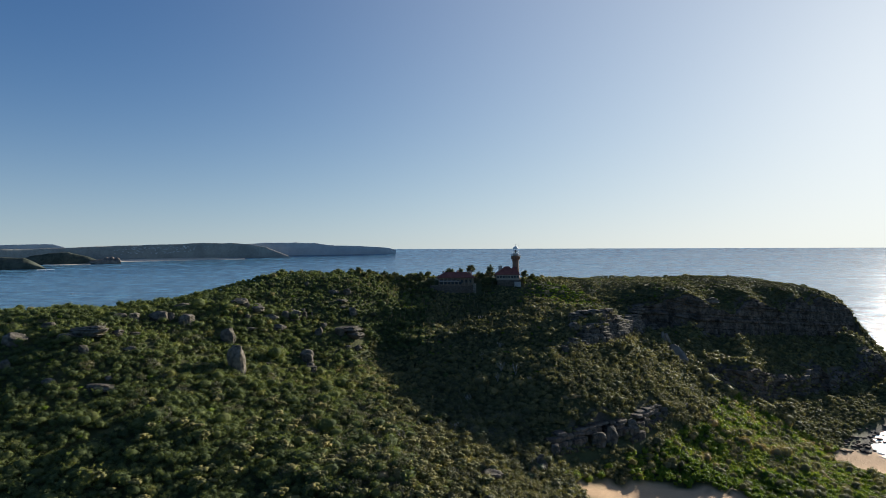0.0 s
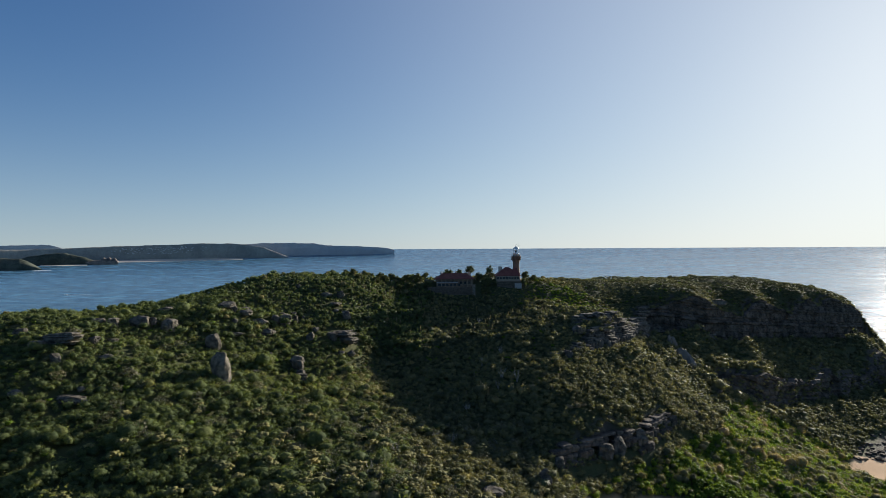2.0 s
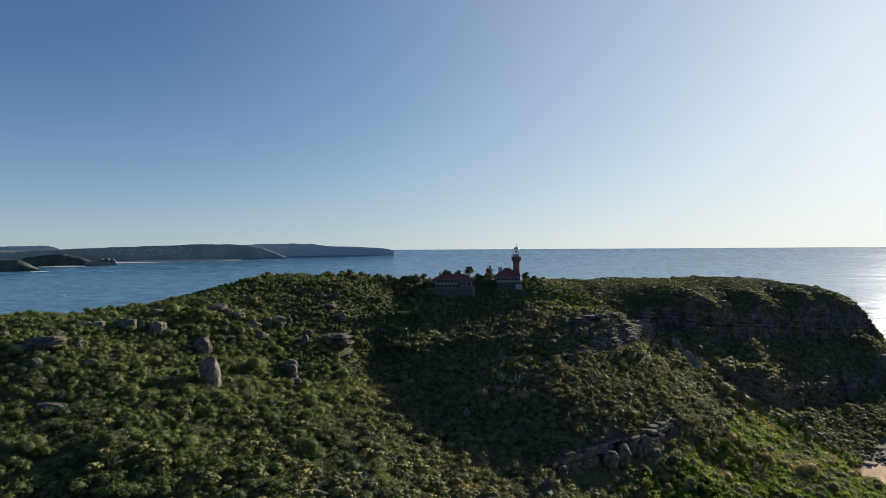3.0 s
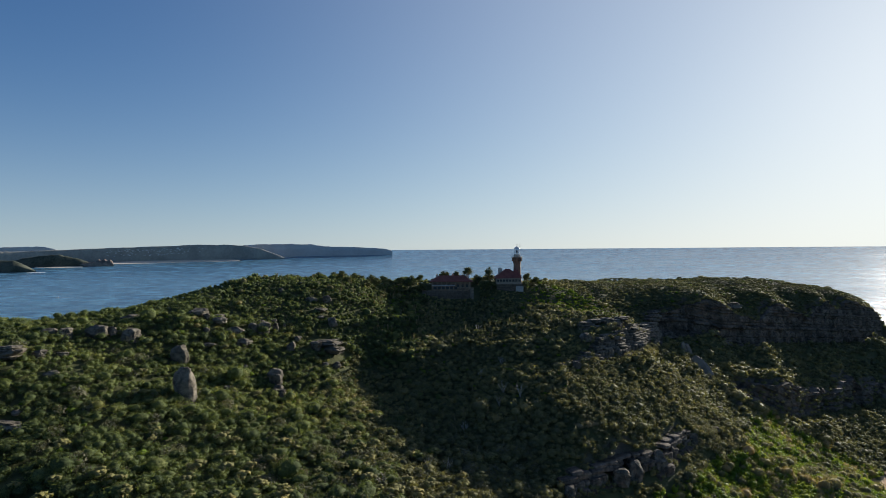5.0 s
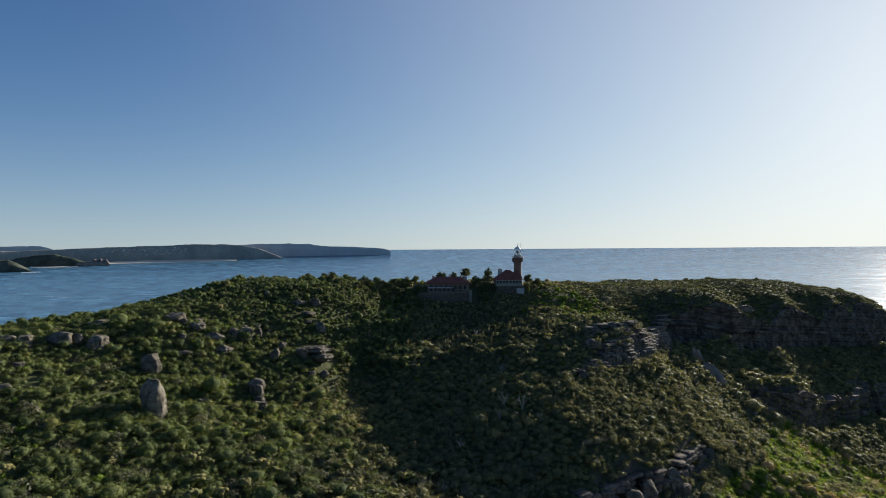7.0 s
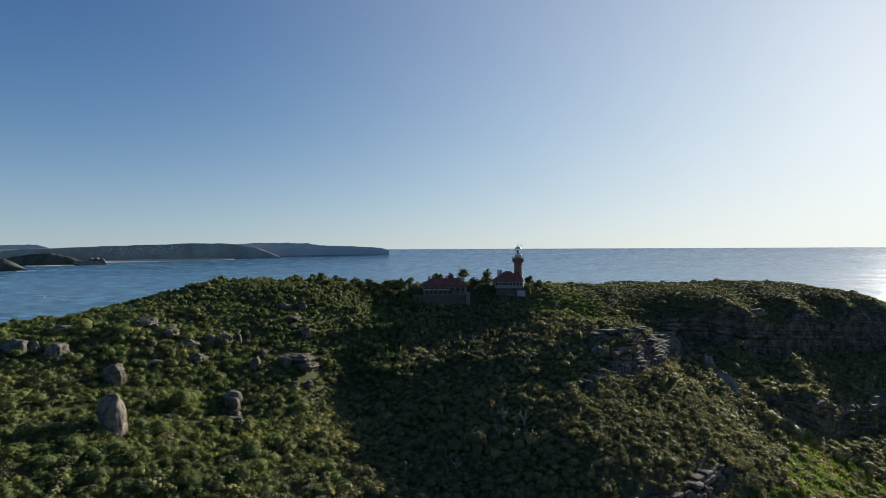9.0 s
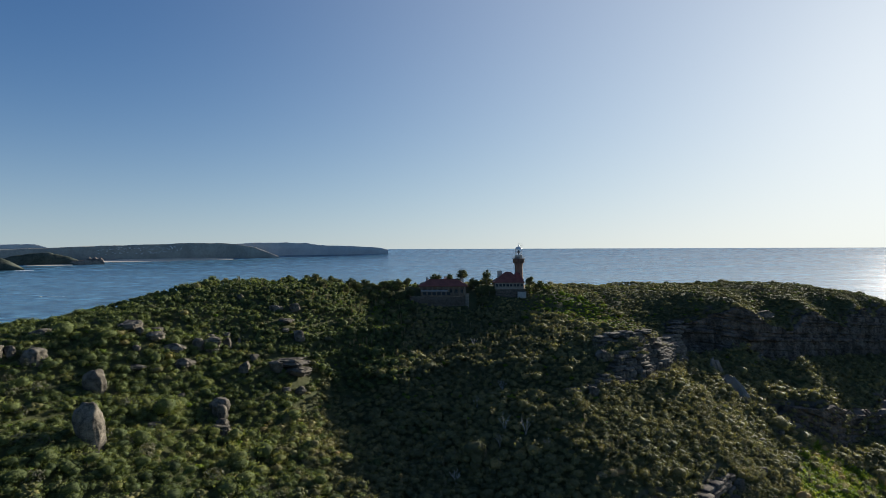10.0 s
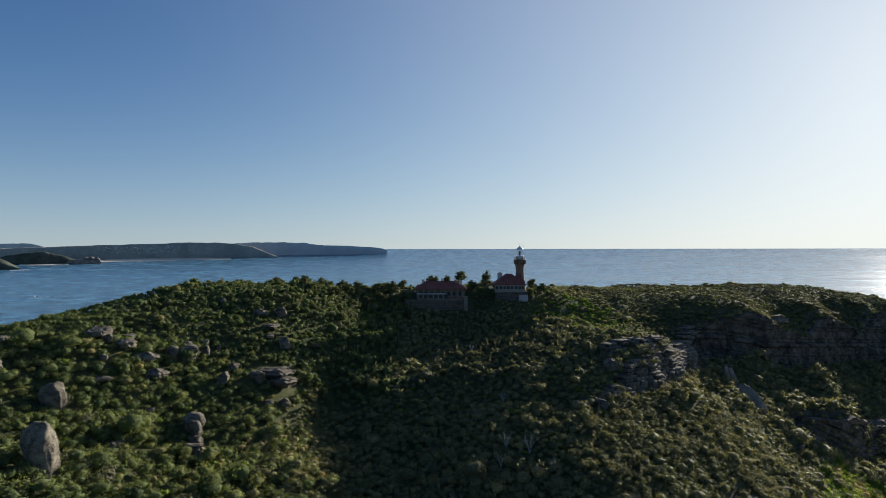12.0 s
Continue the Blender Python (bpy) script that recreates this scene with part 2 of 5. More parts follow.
CLIFFS = {
    "east": _ragged(([(116, 372, 77), (142, 385, 79.5), (162, 387, 80), (215, 423, 77), (270, 461, 75), (340, 507, 63)], [(122, 360, 61), (144, 373, 58), (167, 377, 54), (220, 411, 48), (277, 447, 42), (348, 496, 35)]), 1, sway=2.0),
    "lower": _ragged(([(150, 345, 47), (181, 354, 44), (205, 376, 44), (230, 397, 43), (262, 419, 41), (300, 446, 39), (345, 479, 37), (378, 506, 26)], [(155, 338, 36), (187, 344, 21), (212, 365, 17), (237, 386, 14), (269, 408, 11), (307, 435, 10), (352, 468, 8), (386, 497, 5)]), 4, sway=2.4),
    "ledge": _ragged(([(66, 302, 70), (84, 313, 72.5), (96, 331, 75), (112, 353, 76), (120, 374, 77)], [(72, 295, 64.5), (90, 306, 64), (102, 323, 64), (117, 347, 64), (125, 362, 64)]), 2, sway=1.8),
    "bluff": _ragged(([(36, 222, 42), (54, 236, 44.5), (68, 248, 45.5), (80, 254, 43.5), (96, 272, 43)], [(40, 214, 37), (58, 228, 36.5), (73, 241, 36), (85, 248, 36), (102, 266, 37.5)]), 3, sway=1.8),
}


def _carve(x, y, z):
    """Cuts the upright faces into the smooth slopes."""
    for top, foot in CLIFFS.values():
        a, b = np.array(top, float), np.array(foot, float)
        near = np.where((x > a[:, 0].min() - 15) & (x < a[:, 0].max() + 20) & (y > a[:, 1].min() - 20) & (y < a[:, 1].max() + 15))[0]
        if not len(near):
            continue
        px, py = x[near], y[near]
        best, cap = np.full(len(near), 1e9), np.full(len(near), 1e9)
        for i in range(len(a) - 1):
            ex, ey = a[i + 1, 0] - a[i, 0], a[i + 1, 1] - a[i, 1]
            n = math.hypot(ex, ey)
            t = ((px - a[i, 0]) * ex + (py - a[i, 1]) * ey) / n ** 2
            d = ((px - a[i, 0]) * ey - (py - a[i, 1]) * ex) / n
            tc = np.clip(t, 0, 1)
            foot_z = b[i, 2] + (b[i + 1, 2] - b[i, 2]) * tc
            wide = math.hypot(*(b[i, :2] - a[i, :2])) * (1 - tc) + math.hypot(*(b[i + 1, :2] - a[i + 1, :2])) * tc
            ok = (t > -3.0 / n) & (t < 1 + 3.0 / n) & (d > -1.6) & (d < wide) & (abs(d) < best)
            best[ok] = abs(d)[ok]
            cap[ok] = (foot_z + 0.3 * (wide - d))[ok]
        z[near] = np.minimum(z[near], cap)
    return z


def height(x, y):
    """Height of the bare ground at arrays of plan positions."""
    x, y = np.atleast_1d(np.asarray(x, float)), np.atleast_1d(np.asarray(y, float))
    z = np.empty(len(x))
    for a in range(0, len(x), 40000):
        s = slice(a, a + 40000)
        z[s] = _kernel(x[s], y[s]) @ _w + 40.0
    rough = 0.9 * _hash_noise(x / 17, y / 17, 3) + 0.5 * _hash_noise(x / 7, y / 7, 4)
    return _carve(x, y, z + rough * np.clip((z - 2) / 15, 0.0, 1.0))


def ground_z(x, y):
    return float(height([x], [y])[0])


def mesh_from(name, verts, faces_flat, sizes, material, attributes=(), smooth=None):
    """A mesh from numpy arrays: verts (n, 3), corner indices, corners per face."""
    me = bpy.data.meshes.new(name)
    me.vertices.add(len(verts))
    me.vertices.foreach_set("co", np.ascontiguousarray(verts, np.float32).ravel())
    me.loops.add(len(faces_flat))
    me.loops.foreach_set("vertex_index", np.ascontiguousarray(faces_flat, np.int32))
    me.polygons.add(len(sizes))
    me.polygons.foreach_set("loop_start", np.concatenate([[0], np.cumsum(sizes)[:-1]]).astype(np.int32))
    for key, values in attributes:
        me.attributes.new(key, "FLOAT", "POINT").data.foreach_set("value", np.ascontiguousarray(values, np.float32))
    me.update(calc_edges=True)
    if smooth is not None:
        me.polygons.foreach_set("use_smooth", np.broadcast_to(np.asarray(smooth, bool), len(sizes)).copy())
    if material:
        me.materials.append(material)
    return me


def sheet(xs, ys, zs):
    """Verts and quads of a grid; zs has the shape (len(ys), len(xs))."""
    gx, gy = np.meshgrid(xs, ys)
    n, m = len(xs), len(ys)
    i = (np.arange(m - 1)[:, None] * n + np.arange(n - 1)).ravel()
    quads = np.stack([i, i + 1, i + 1 + n, i + n], 1)
    return np.stack([gx.ravel(), gy.ravel(), zs.ravel()], 1), quads


def part(name, bm, material, parent, label=""):
    me = bpy.data.meshes.new(name)
    bm.to_mesh(me)
    bm.free()
    if material:
        me.materials.append(material)
    ob = new(name, me)
    ob.parent = parent
    return tagged(ob, label)


def ground_material():
    m, nt, b = mat("headland_ground", 0.95, 0.15)
    at = nt.nodes.new("ShaderNodeAttribute"); at.attribute_name = "sand"
    rk = nt.nodes.new("ShaderNodeAttribute"); rk.attribute_name = "rock"
    n1, n2 = noise_fac(nt, 0.25, 6.0, 0.7), noise_fac(nt, 1.7, 6.0, 0.7)
    soil = ramp(nt, n1.outputs["Fac"], [(0.3, (0.055, 0.066, 0.026)), (0.6, (0.085, 0.090, 0.038)), (0.78, (0.12, 0.10, 0.06))])
    stone = ramp(nt, n2.outputs["Fac"], [(0.3, (0.05, 0.045, 0.037)), (0.55, (0.11, 0.098, 0.08)), (0.75, (0.19, 0.165, 0.13))])
    sand = ramp(nt, n2.outputs["Fac"], [(0.3, (0.50, 0.325, 0.185)), (0.7, (0.62, 0.42, 0.25))])
    c = mix(nt, rk.outputs["Fac"], soil.outputs["Color"], stone.outputs["Color"])
    c = mix(nt, at.outputs["Fac"], c, sand.outputs["Color"])
    nt.links.new(c, b.inputs["Base Color"])
    bump(nt, b, n2.outputs["Fac"], 0.8, 0.4)
    return m


def sand_amount(x, y, z):
    """1 on the dune clearing and the beach, 0 elsewhere, with a ragged edge."""
    ragged = 2.5 * _hash_noise(x / 6, y / 6, 9) + 1.5 * _hash_noise(x / 2.5, y / 2.5, 10)
    dune = 1 - np.hypot((x - 82) / 37, (y - 212 - 0.1 * (x - 82)) / 17) + ragged / 22
    beach = np.where((x > 120) & (y < 338), (3.3 - z) / 3 + ragged / 10, -1)
    return np.clip(np.maximum(dune, beach) * 6, 0, 1)


def build_ground():
    xs = np.concatenate([np.arange(-620, -225, 14.0), np.arange(-225, 365, 2.5), np.arange(365, 560, 14.0)])
    ys = np.concatenate([np.arange(-460, 130, 14.0), np.arange(130, 535, 2.5), np.arange(535, 780, 14.0)])
    gx, gy = np.meshgrid(xs, ys)
    z = height(gx.ravel(), gy.ravel()).reshape(gx.shape)
    v, q = sheet(xs, ys, z)
    dz_y, dz_x = np.gradient(z, ys, xs)
    steep = np.hypot(dz_x, dz_y).ravel()
    rock = np.clip((steep - 1.7) * 1.2, 0, 1)
    rock = np.maximum(rock, np.clip((2.2 - v[:, 2]) / 1.5, 0, 1) * (v[:, 1] > 335))
    me = mesh_from("ground", v, q.ravel(), np.full(len(q), 4), ground_material(), [("sand", sand_amount(v[:, 0], v[:, 1], v[:, 2])), ("rock", rock)], True)
    return tagged(new("ground", me), "scrub-covered sandstone headland with sandy beach at its foot", "ground", kind="structure")


build_ground()


# ---- sea: one sheet to the horizon; beyond 2.5 km it is drawn together so that it ends at eye level within 4.9 km ----
NEAR_SEA, SPAN = 2500.0, 2400.0


def drawn_in(distance):
    """Plan distance at which a thing that is truly this far stands, and the scale that keeps its apparent size."""
    if distance <= NEAR_SEA:
        return distance, 1.0
    u = (distance - NEAR_SEA) / SPAN
    r = NEAR_SEA + SPAN * u / (1 + u)
    return r, r / distance


def sea_level(r):
    s = np.clip((r - NEAR_SEA) / SPAN, 0, 0.9999)
    true = np.where(r > NEAR_SEA, NEAR_SEA + SPAN * s / (1 - s), r)
    return np.where(r > NEAR_SEA, EYE_Z - EYE_Z * r / np.maximum(true, 1), 0.0)


def sea_material():
    m, nt, b = mat("sea_water", 0.14, 0.42)
    b.inputs["IOR"].default_value = 1.33
    tc = nt.nodes.new("ShaderNodeTexCoord")

    def waves(scale, stretch, turn, detail):
        mp = nt.nodes.new("ShaderNodeMapping")
        mp.inputs["Rotation"].default_value = (0, 0, radians(turn))
        mp.inputs["Scale"].default_value = (stretch, 1.0, 1.0)
        nt.links.new(tc.outputs["Object"], mp.inputs["Vector"])
        n = node(nt, "ShaderNodeTexNoise", Scale=scale, Detail=detail, Roughness=0.6)
        nt.links.new(mp.outputs["Vector"], n.inputs["Vector"])
        return n.outputs["Fac"]

    slick, swell, chop = waves(0.006, 0.35, -8, 4.0), waves(0.022, 0.4, -14, 3.0), waves(0.17, 0.6, -16, 6.0)
    c = ramp(nt, slick, [(0.35, (0.055, 0.142, 0.225)), (0.65, (0.078, 0.190, 0.295))])
    # wave light and dark painted into the water's colour, where relief is too fine
    crests = ramp(nt, waves(0.03, 0.3, -10, 6.0), [(0.38, (0.80, 0.84, 0.88)), (0.62, (1.25, 1.2, 1.15))])
    ripples = ramp(nt, waves(0.024, 0.8, -12, 7.0), [(0.38, (0.45, 0.52, 0.58)), (0.62, (1.7, 1.58, 1.45))])
    both = mix(nt, 1.0, crests.outputs["Color"], ripples.outputs["Color"], "MULTIPLY")
    nt.links.new(mix(nt, 1.0, c.outputs["Color"], both, "MULTIPLY"), b.inputs["Base Color"])
    gloss = ramp(nt, slick, [(0.35, (0.20,) * 3), (0.65, (0.27,) * 3)])
    nt.links.new(gloss.outputs["Color"], b.inputs["Roughness"])
    h = nt.nodes.new("ShaderNodeMath"); h.operation = "MULTIPLY_ADD"
    nt.links.new(swell, h.inputs[0]); h.inputs[1].default_value = 6.0
    nt.links.new(chop, h.inputs[2])
    # far out the waves are too small to tell apart: flatter relief, rougher gleam
    far = nt.nodes.new("ShaderNodeVectorMath"); far.operation = "LENGTH"
    nt.links.new(tc.outputs["Object"], far.inputs[0])
    fade = nt.nodes.new("ShaderNodeMapRange")
    for slot, value in zip(range(1, 5), (600, 4200, 0.9, 0.5)):
        fade.inputs[slot].default_value = value
    nt.links.new(far.outputs["Value"], fade.inputs[0])
    bm_ = node(nt, "ShaderNodeBump", Distance=1.5)
    nt.links.new(fade.outputs[0], bm_.inputs["Strength"])
    nt.links.new(h.outputs[0], bm_.inputs["Height"])
    nt.links.new(bm_.outputs["Normal"], b.inputs["Normal"])
    return m


def build_sea():
    rings = np.concatenate([np.linspace(0, 2500, 26), NEAR_SEA + SPAN * (1 - (1 - np.linspace(0.02, 0.999, 70)))])
    k = 144
    a = np.linspace(0, 2 * np.pi, k, endpoint=False)
    v = np.stack([np.outer(rings[1:], np.sin(a)).ravel(), np.outer(rings[1:], np.cos(a)).ravel(), np.repeat(sea_level(rings[1:]), k)], 1)
    v = np.vstack([v, [[0, 0, 0]]])
    centre = len(v) - 1
    j, jn = np.arange(k), (np.arange(k) + 1) % k
    loops, sizes = [np.stack([np.full(k, centre), jn, j], 1).ravel()], [np.full(k, 3)]
    for r in range(len(rings) - 2):
        loops.append(np.stack([r * k + j, r * k + jn, (r + 1) * k + jn, (r + 1) * k + j], 1).ravel())
        sizes.append(np.full(k, 4))
    me = mesh_from("water", v, np.concatenate(loops), np.concatenate(sizes), sea_material(), smooth=True)
    tagged(new("water", me), "deep blue open sea with small waves and sun glitter", "sea", kind="structure")


build_sea()


# ---- scrub: rounded coastal shrubs over the whole headland ----
def crown(rng, sub, lobes=9, spread=0.62, lobe=0.46, floor=-0.3):
    """Body of a shrub: many rounded lobes of foliage grown into one closed dome."""
    bm = bmesh.new()
    bmesh.ops.create_icosphere(bm, subdivisions=sub, radius=1.0)
    bm.verts.index_update()
    p = np.array([v.co for v in bm.verts])
    tris = np.array([[v.index for v in f.verts] for f in bm.faces])
    bm.free()
    r = np.full(len(p), 0.62)
    for k in range(lobes):
        a = 2.4 * k + rng.uniform(-0.5, 0.5)
        up = rng.uniform(0.05, 0.98)
        side = math.sqrt(1 - up * up)
        c = np.array([math.cos(a) * side, math.sin(a) * side, up * 0.95]) * spread * rng.uniform(0.8, 1.12)
        size = lobe * rng.uniform(0.75, 1.2)
        b = p @ c
        disc = b * b - c @ c + size * size
        r = np.where(disc > 0, np.maximum(r, b + np.sqrt(np.maximum(disc, 0))), r)
    v = p * (r * rng.uniform(0.94, 1.06, len(p)))[:, None]
    v[:, 2] = v[:, 2] * 0.85 + 0.1
    used = v[:, 2] > floor
    keep = tris[used[tris].all(1)]
    index = np.cumsum(used) - 1
    return v[used], index[keep]


def leaf_sprays(rng, count, size, core):
    """Leaf sprays over the body: single bent triangles, turned outwards and ruffled."""
    pick = core[rng.randint(0, len(core), count)]
    n = pick / np.maximum(np.linalg.norm(pick, axis=1, keepdims=True), 1e-6)
    centre = pick + n * rng.uniform(-0.24, 0.06, (count, 1)) + rng.normal(0, 0.05, (count, 3))
    n = n + rng.normal(0, 0.5, n.shape)
    n /= np.linalg.norm(n, axis=1, keepdims=True)
    u = np.cross(n, rng.normal(0, 1, n.shape)); u /= np.linalg.norm(u, axis=1, keepdims=True)
    w = np.cross(n, u)
    s = size * rng.uniform(0.6, 1.5, (count, 1))
    v = np.stack([centre - u * s, centre + u * s * 0.8 - w * s * 0.5, centre + w * s * 0.9 + n * s * 0.3], 1).reshape(-1, 3)
    return v, np.arange(count * 3).reshape(-1, 3)


def shrub_template(rng, sprays, size, core=True, sub=1, inner=0.78):
    """A shrub: leaf sprays all through the rim of a lobed crown, over a darker inner body."""
    start = rng.get_state()
    rim = crown(rng, 3, 7, 0.6, 0.5, -0.2)[0]
    rng.set_state(start)
    cv, ct = crown(rng, sub, 7, 0.6, 0.5)
    lv, lt = leaf_sprays(rng, sprays, size, rim)
    if not core:
        return lv, lt, np.zeros(len(lt), bool)
    return np.vstack([cv * inner, lv]), np.vstack([ct, lt + len(cv)]), np.arange(len(ct) + len(lt)) < len(ct)


def planted(name, templates, pos, radius, tall, tint, material, label, category, rng):
    """Joins one plant per position into a single mesh."""
    which = rng.randint(0, len(templates), len(pos))
    V, T, A, S, base = [], [], [], [], 0
    for k, (tv, tt, ts) in enumerate(templates):
        sel = np.where(which == k)[0]
        if not len(sel):
            continue
        ang = rng.uniform(0, 2 * np.pi, len(sel))
        c, s = np.cos(ang), np.sin(ang)
        r, h = radius[sel], tall[sel]
        x = (tv[None, :, 0] * c[:, None] - tv[None, :, 1] * s[:, None]) * r[:, None] + pos[sel, 0][:, None]
        y = (tv[None, :, 0] * s[:, None] + tv[None, :, 1] * c[:, None]) * r[:, None] + pos[sel, 1][:, None]
        z = (tv[None, :, 2] + 0.2) * h[:, None] + pos[sel, 2][:, None]
        V.append(np.stack([x, y, z], 2).reshape(-1, 3))
        T.append((tt[None] + (base + np.arange(len(sel)) * len(tv))[:, None, None]).reshape(-1, 3))
        A.append(np.repeat(tint[sel], len(tv)))
        S.append(np.tile(ts, len(sel)))
        base += len(sel) * len(tv)
    V, T, A = np.vstack(V), np.vstack(T), np.concatenate(A)
    me = mesh_from(name, V, T.ravel(), np.full(len(T), 3), material, [("tint", A)], np.concatenate(S))
    return tagged(new(name, me), label, category, kind="stuff")


# rocks: x, y, width, height, kind (d rounded, b blocky, s slab, t bedded, big tall boulder)
CREST_ROCKS = [(-150, 212, 8.4, 4.6, "d"), (-147, 227, 6.2, 2.5, "d"), (-128, 219, 13.0, 3.2, "t"), (-133, 214, 4.9, 1.9, "d"), (-123, 208, 3.9, 2.3, "b"), (-124, 191, 3.9, 1.8, "d"),
               (-110, 200, 2.5, 1.3, "d"), (-130, 245, 5.6, 2.8, "d"), (-125, 245, 6.2, 3.6, "b"), (-117, 250, 8.3, 4.7, "d"), (-107, 254, 6.8, 4.6, "d"), (-113, 253, 3.1, 3.0, "b"),
               (-121, 226, 4.7, 2.0, "s"), (-116, 272, 7.4, 2.3, "s"), (-113, 280, 2.6, 1.2, "d"), (-112, 217, 4.5, 1.2, "s"), (-117, 231, 4.4, 1.0, "s"), (-142, 197, 3.7, 2.6, "b"), (-110, 195, 10.1, 1.8, "t")]
SLOPE_ROCKS = [(-73, 326, 2.9, 1.7, "d"), (-58, 323, 5.2, 2.1, "s"), (-52, 326, 4.6, 2.9, "b"), (-52, 315, 6.0, 1.4, "s"), (-46, 308, 4.8, 3.4, "b"), (-51, 309, 3.1, 1.2, "s"), (-46, 293, 13.5, 2.0, "t"),
               (-49, 289, 5.3, 3.2, "b"), (-43, 291, 8.9, 2.5, "s"), (-70, 288, 5.6, 4.2, "t"), (-74, 286, 4.1, 3.4, "d"), (-67, 293, 3.6, 3.0, "b"), (-73, 294, 3.2, 1.8, "d"), (-69, 298, 3.3, 1.5, "s"), (-64, 297, 1.5, 1.5, "b")]
LOW_ROCKS = [(-94, 281, 7.5, 2.6, "s"), (-85, 279, 6.0, 2.3, "d"), (-88, 287, 4.5, 1.4, "s"), (-90, 279, 3.0, 2.3, "b"), (-79, 279, 6.6, 2.3, "s"), (-74, 275, 5.5, 2.3, "s"), (-87, 271, 2.5, 1.4, "d"), (-58, 283, 3.7, 3.7, "s"),
             (-57, 290, 3.5, 2.1, "b"), (-40, 285, 4.1, 2.1, "s"), (-44, 282, 3.0, 1.5, "b"), (-84, 265, 5.3, 1.2, "s"), (-75, 255, 2.6, 1.1, "s"), (-71, 247, 4.1, 1.1, "s"), (-70, 263, 2.4, 0.9, "s")]
BIG_ROCKS = [(-77.4, 230, 6.3, 12.0, "big"), (-89.0, 252, 5.6, 6.6, "big"), (-59.2, 264, 5.6, 4.4, "d"), (-57.4, 261, 3.4, 4.8, "b"), (-56.4, 258, 3.6, 2.4, "s"), (-55, 254, 5.8, 3.4, "t")]
LEDGE_ROCKS = [(66, 306, 6.7, 3.4, "b"), (127, 376, 12.4, 3.4, "t"), (159, 386, 17.0, 3.4, "t"), (176, 402, 12.0, 3.2, "t"), (57, 286, 4.2, 3.0, "b")]
NOSE_ROCKS = [(60, 234, 5.6, 5.0, "b"), (66, 239, 5.3, 6.5, "b"), (41, 222, 4.1, 3.5, "b"), (77, 249, 6.5, 5.5, "b"), (85, 257, 3.3, 4.4, "b"), (97, 269, 3.7, 4.5, "b"),
              (112, 283, 3.7, 2.1, "s"), (125, 308, 3.4, 1.7, "s"), (143, 328, 4.3, 1.8, "s"), (181, 354, 4.6, 2.0, "s"), (15, 193, 7.2, 2.9, "s"), (34, 211, 4.7, 4.3, "b")]
ALL_ROCKS = CREST_ROCKS + SLOPE_ROCKS + LOW_ROCKS + BIG_ROCKS + LEDGE_ROCKS + NOSE_ROCKS

HOUSE_CLEAR = [(7, 384.5, 17, 10), (41, 391, 10, 9.5), (48, 405, 6, 8), (130, 339, 4.5, 5)]      # x, y, half width, half depth kept free of scrub


TRACKS = [[(-100, 170), (-97, 176), (-98, 189), (-93, 195), (-90, 202), (-92, 212)], [(-108, 223), (-109, 236), (-109, 245)]]


UPPER_LEDGE = [(64, 318), (74, 323), (88, 327), (100, 343), (111, 360), (122, 378)]


def on_track(x, y, wide):
    """True where a plan position lies within a footpath."""
    hit = np.zeros(len(x), bool)
    for line in TRACKS:
        for (ax, ay), (bx, by) in zip(line, line[1:]):
            t = np.clip(((x - ax) * (bx - ax) + (y - ay) * (by - ay)) / ((bx - ax) ** 2 + (by - ay) ** 2), 0, 1)
            hit |= np.hypot(x - ax - t * (bx - ax), y - ay - t * (by - ay)) < wide
    return hit


def scatter(rng, x0, x1, y0, y1, step):
    gx, gy = np.meshgrid(np.arange(x0, x1, step), np.arange(y0, y1, step))
    x = gx.ravel() + rng.uniform(-0.5, 0.5, gx.size) * step
    y = gy.ravel() + rng.uniform(-0.5, 0.5, gx.size) * step
    z = height(x, y)
    slope = np.hypot(height(x + 1.5, y) - z, height(x, y + 1.5) - z) / 1.5
    keep = (z > 3.0) & (sand_amount(x, y, z) < 0.25)
    keep &= rng.uniform(0, 1, len(x)) > np.clip((slope - 1.7) * 1.2, 0, 0.85)
    for hx, hy, hw, hd in HOUSE_CLEAR:
        keep &= ~((abs(x - hx) < hw) & (abs(y - hy) < hd))
    keep &= ~on_track(x, y, 1.3)
    # open rock just below the ledge and the bluff
    for key, reach, part_way in (("ledge", 2.3, 0.5), ("bluff", 2.9, 0.7)):
        top, foot = CLIFFS[key]
        for k in range(0, len(top)):
            mid = top[k, :2] + (foot[k, :2] - top[k, :2]) * part_way
            keep &= np.hypot(x - mid[0], y - mid[1]) > reach
    for (ax, ay), (bx, by) in zip(UPPER_LEDGE, UPPER_LEDGE[1:]):
        for f in (0.0, 0.33, 0.67):
            keep &= np.hypot(x - ax - f * (bx - ax) - 1.6, y - ay - f * (by - ay) + 2.2) > 2.3
    for rx, ry, rw, rh, rk in ALL_ROCKS:
        keep &= np.hypot(x - rx, (y - ry) * (1.8 if rk == "t" else 1.2)) > rw * 0.42
    return np.stack([x, y, z], 1)[keep]


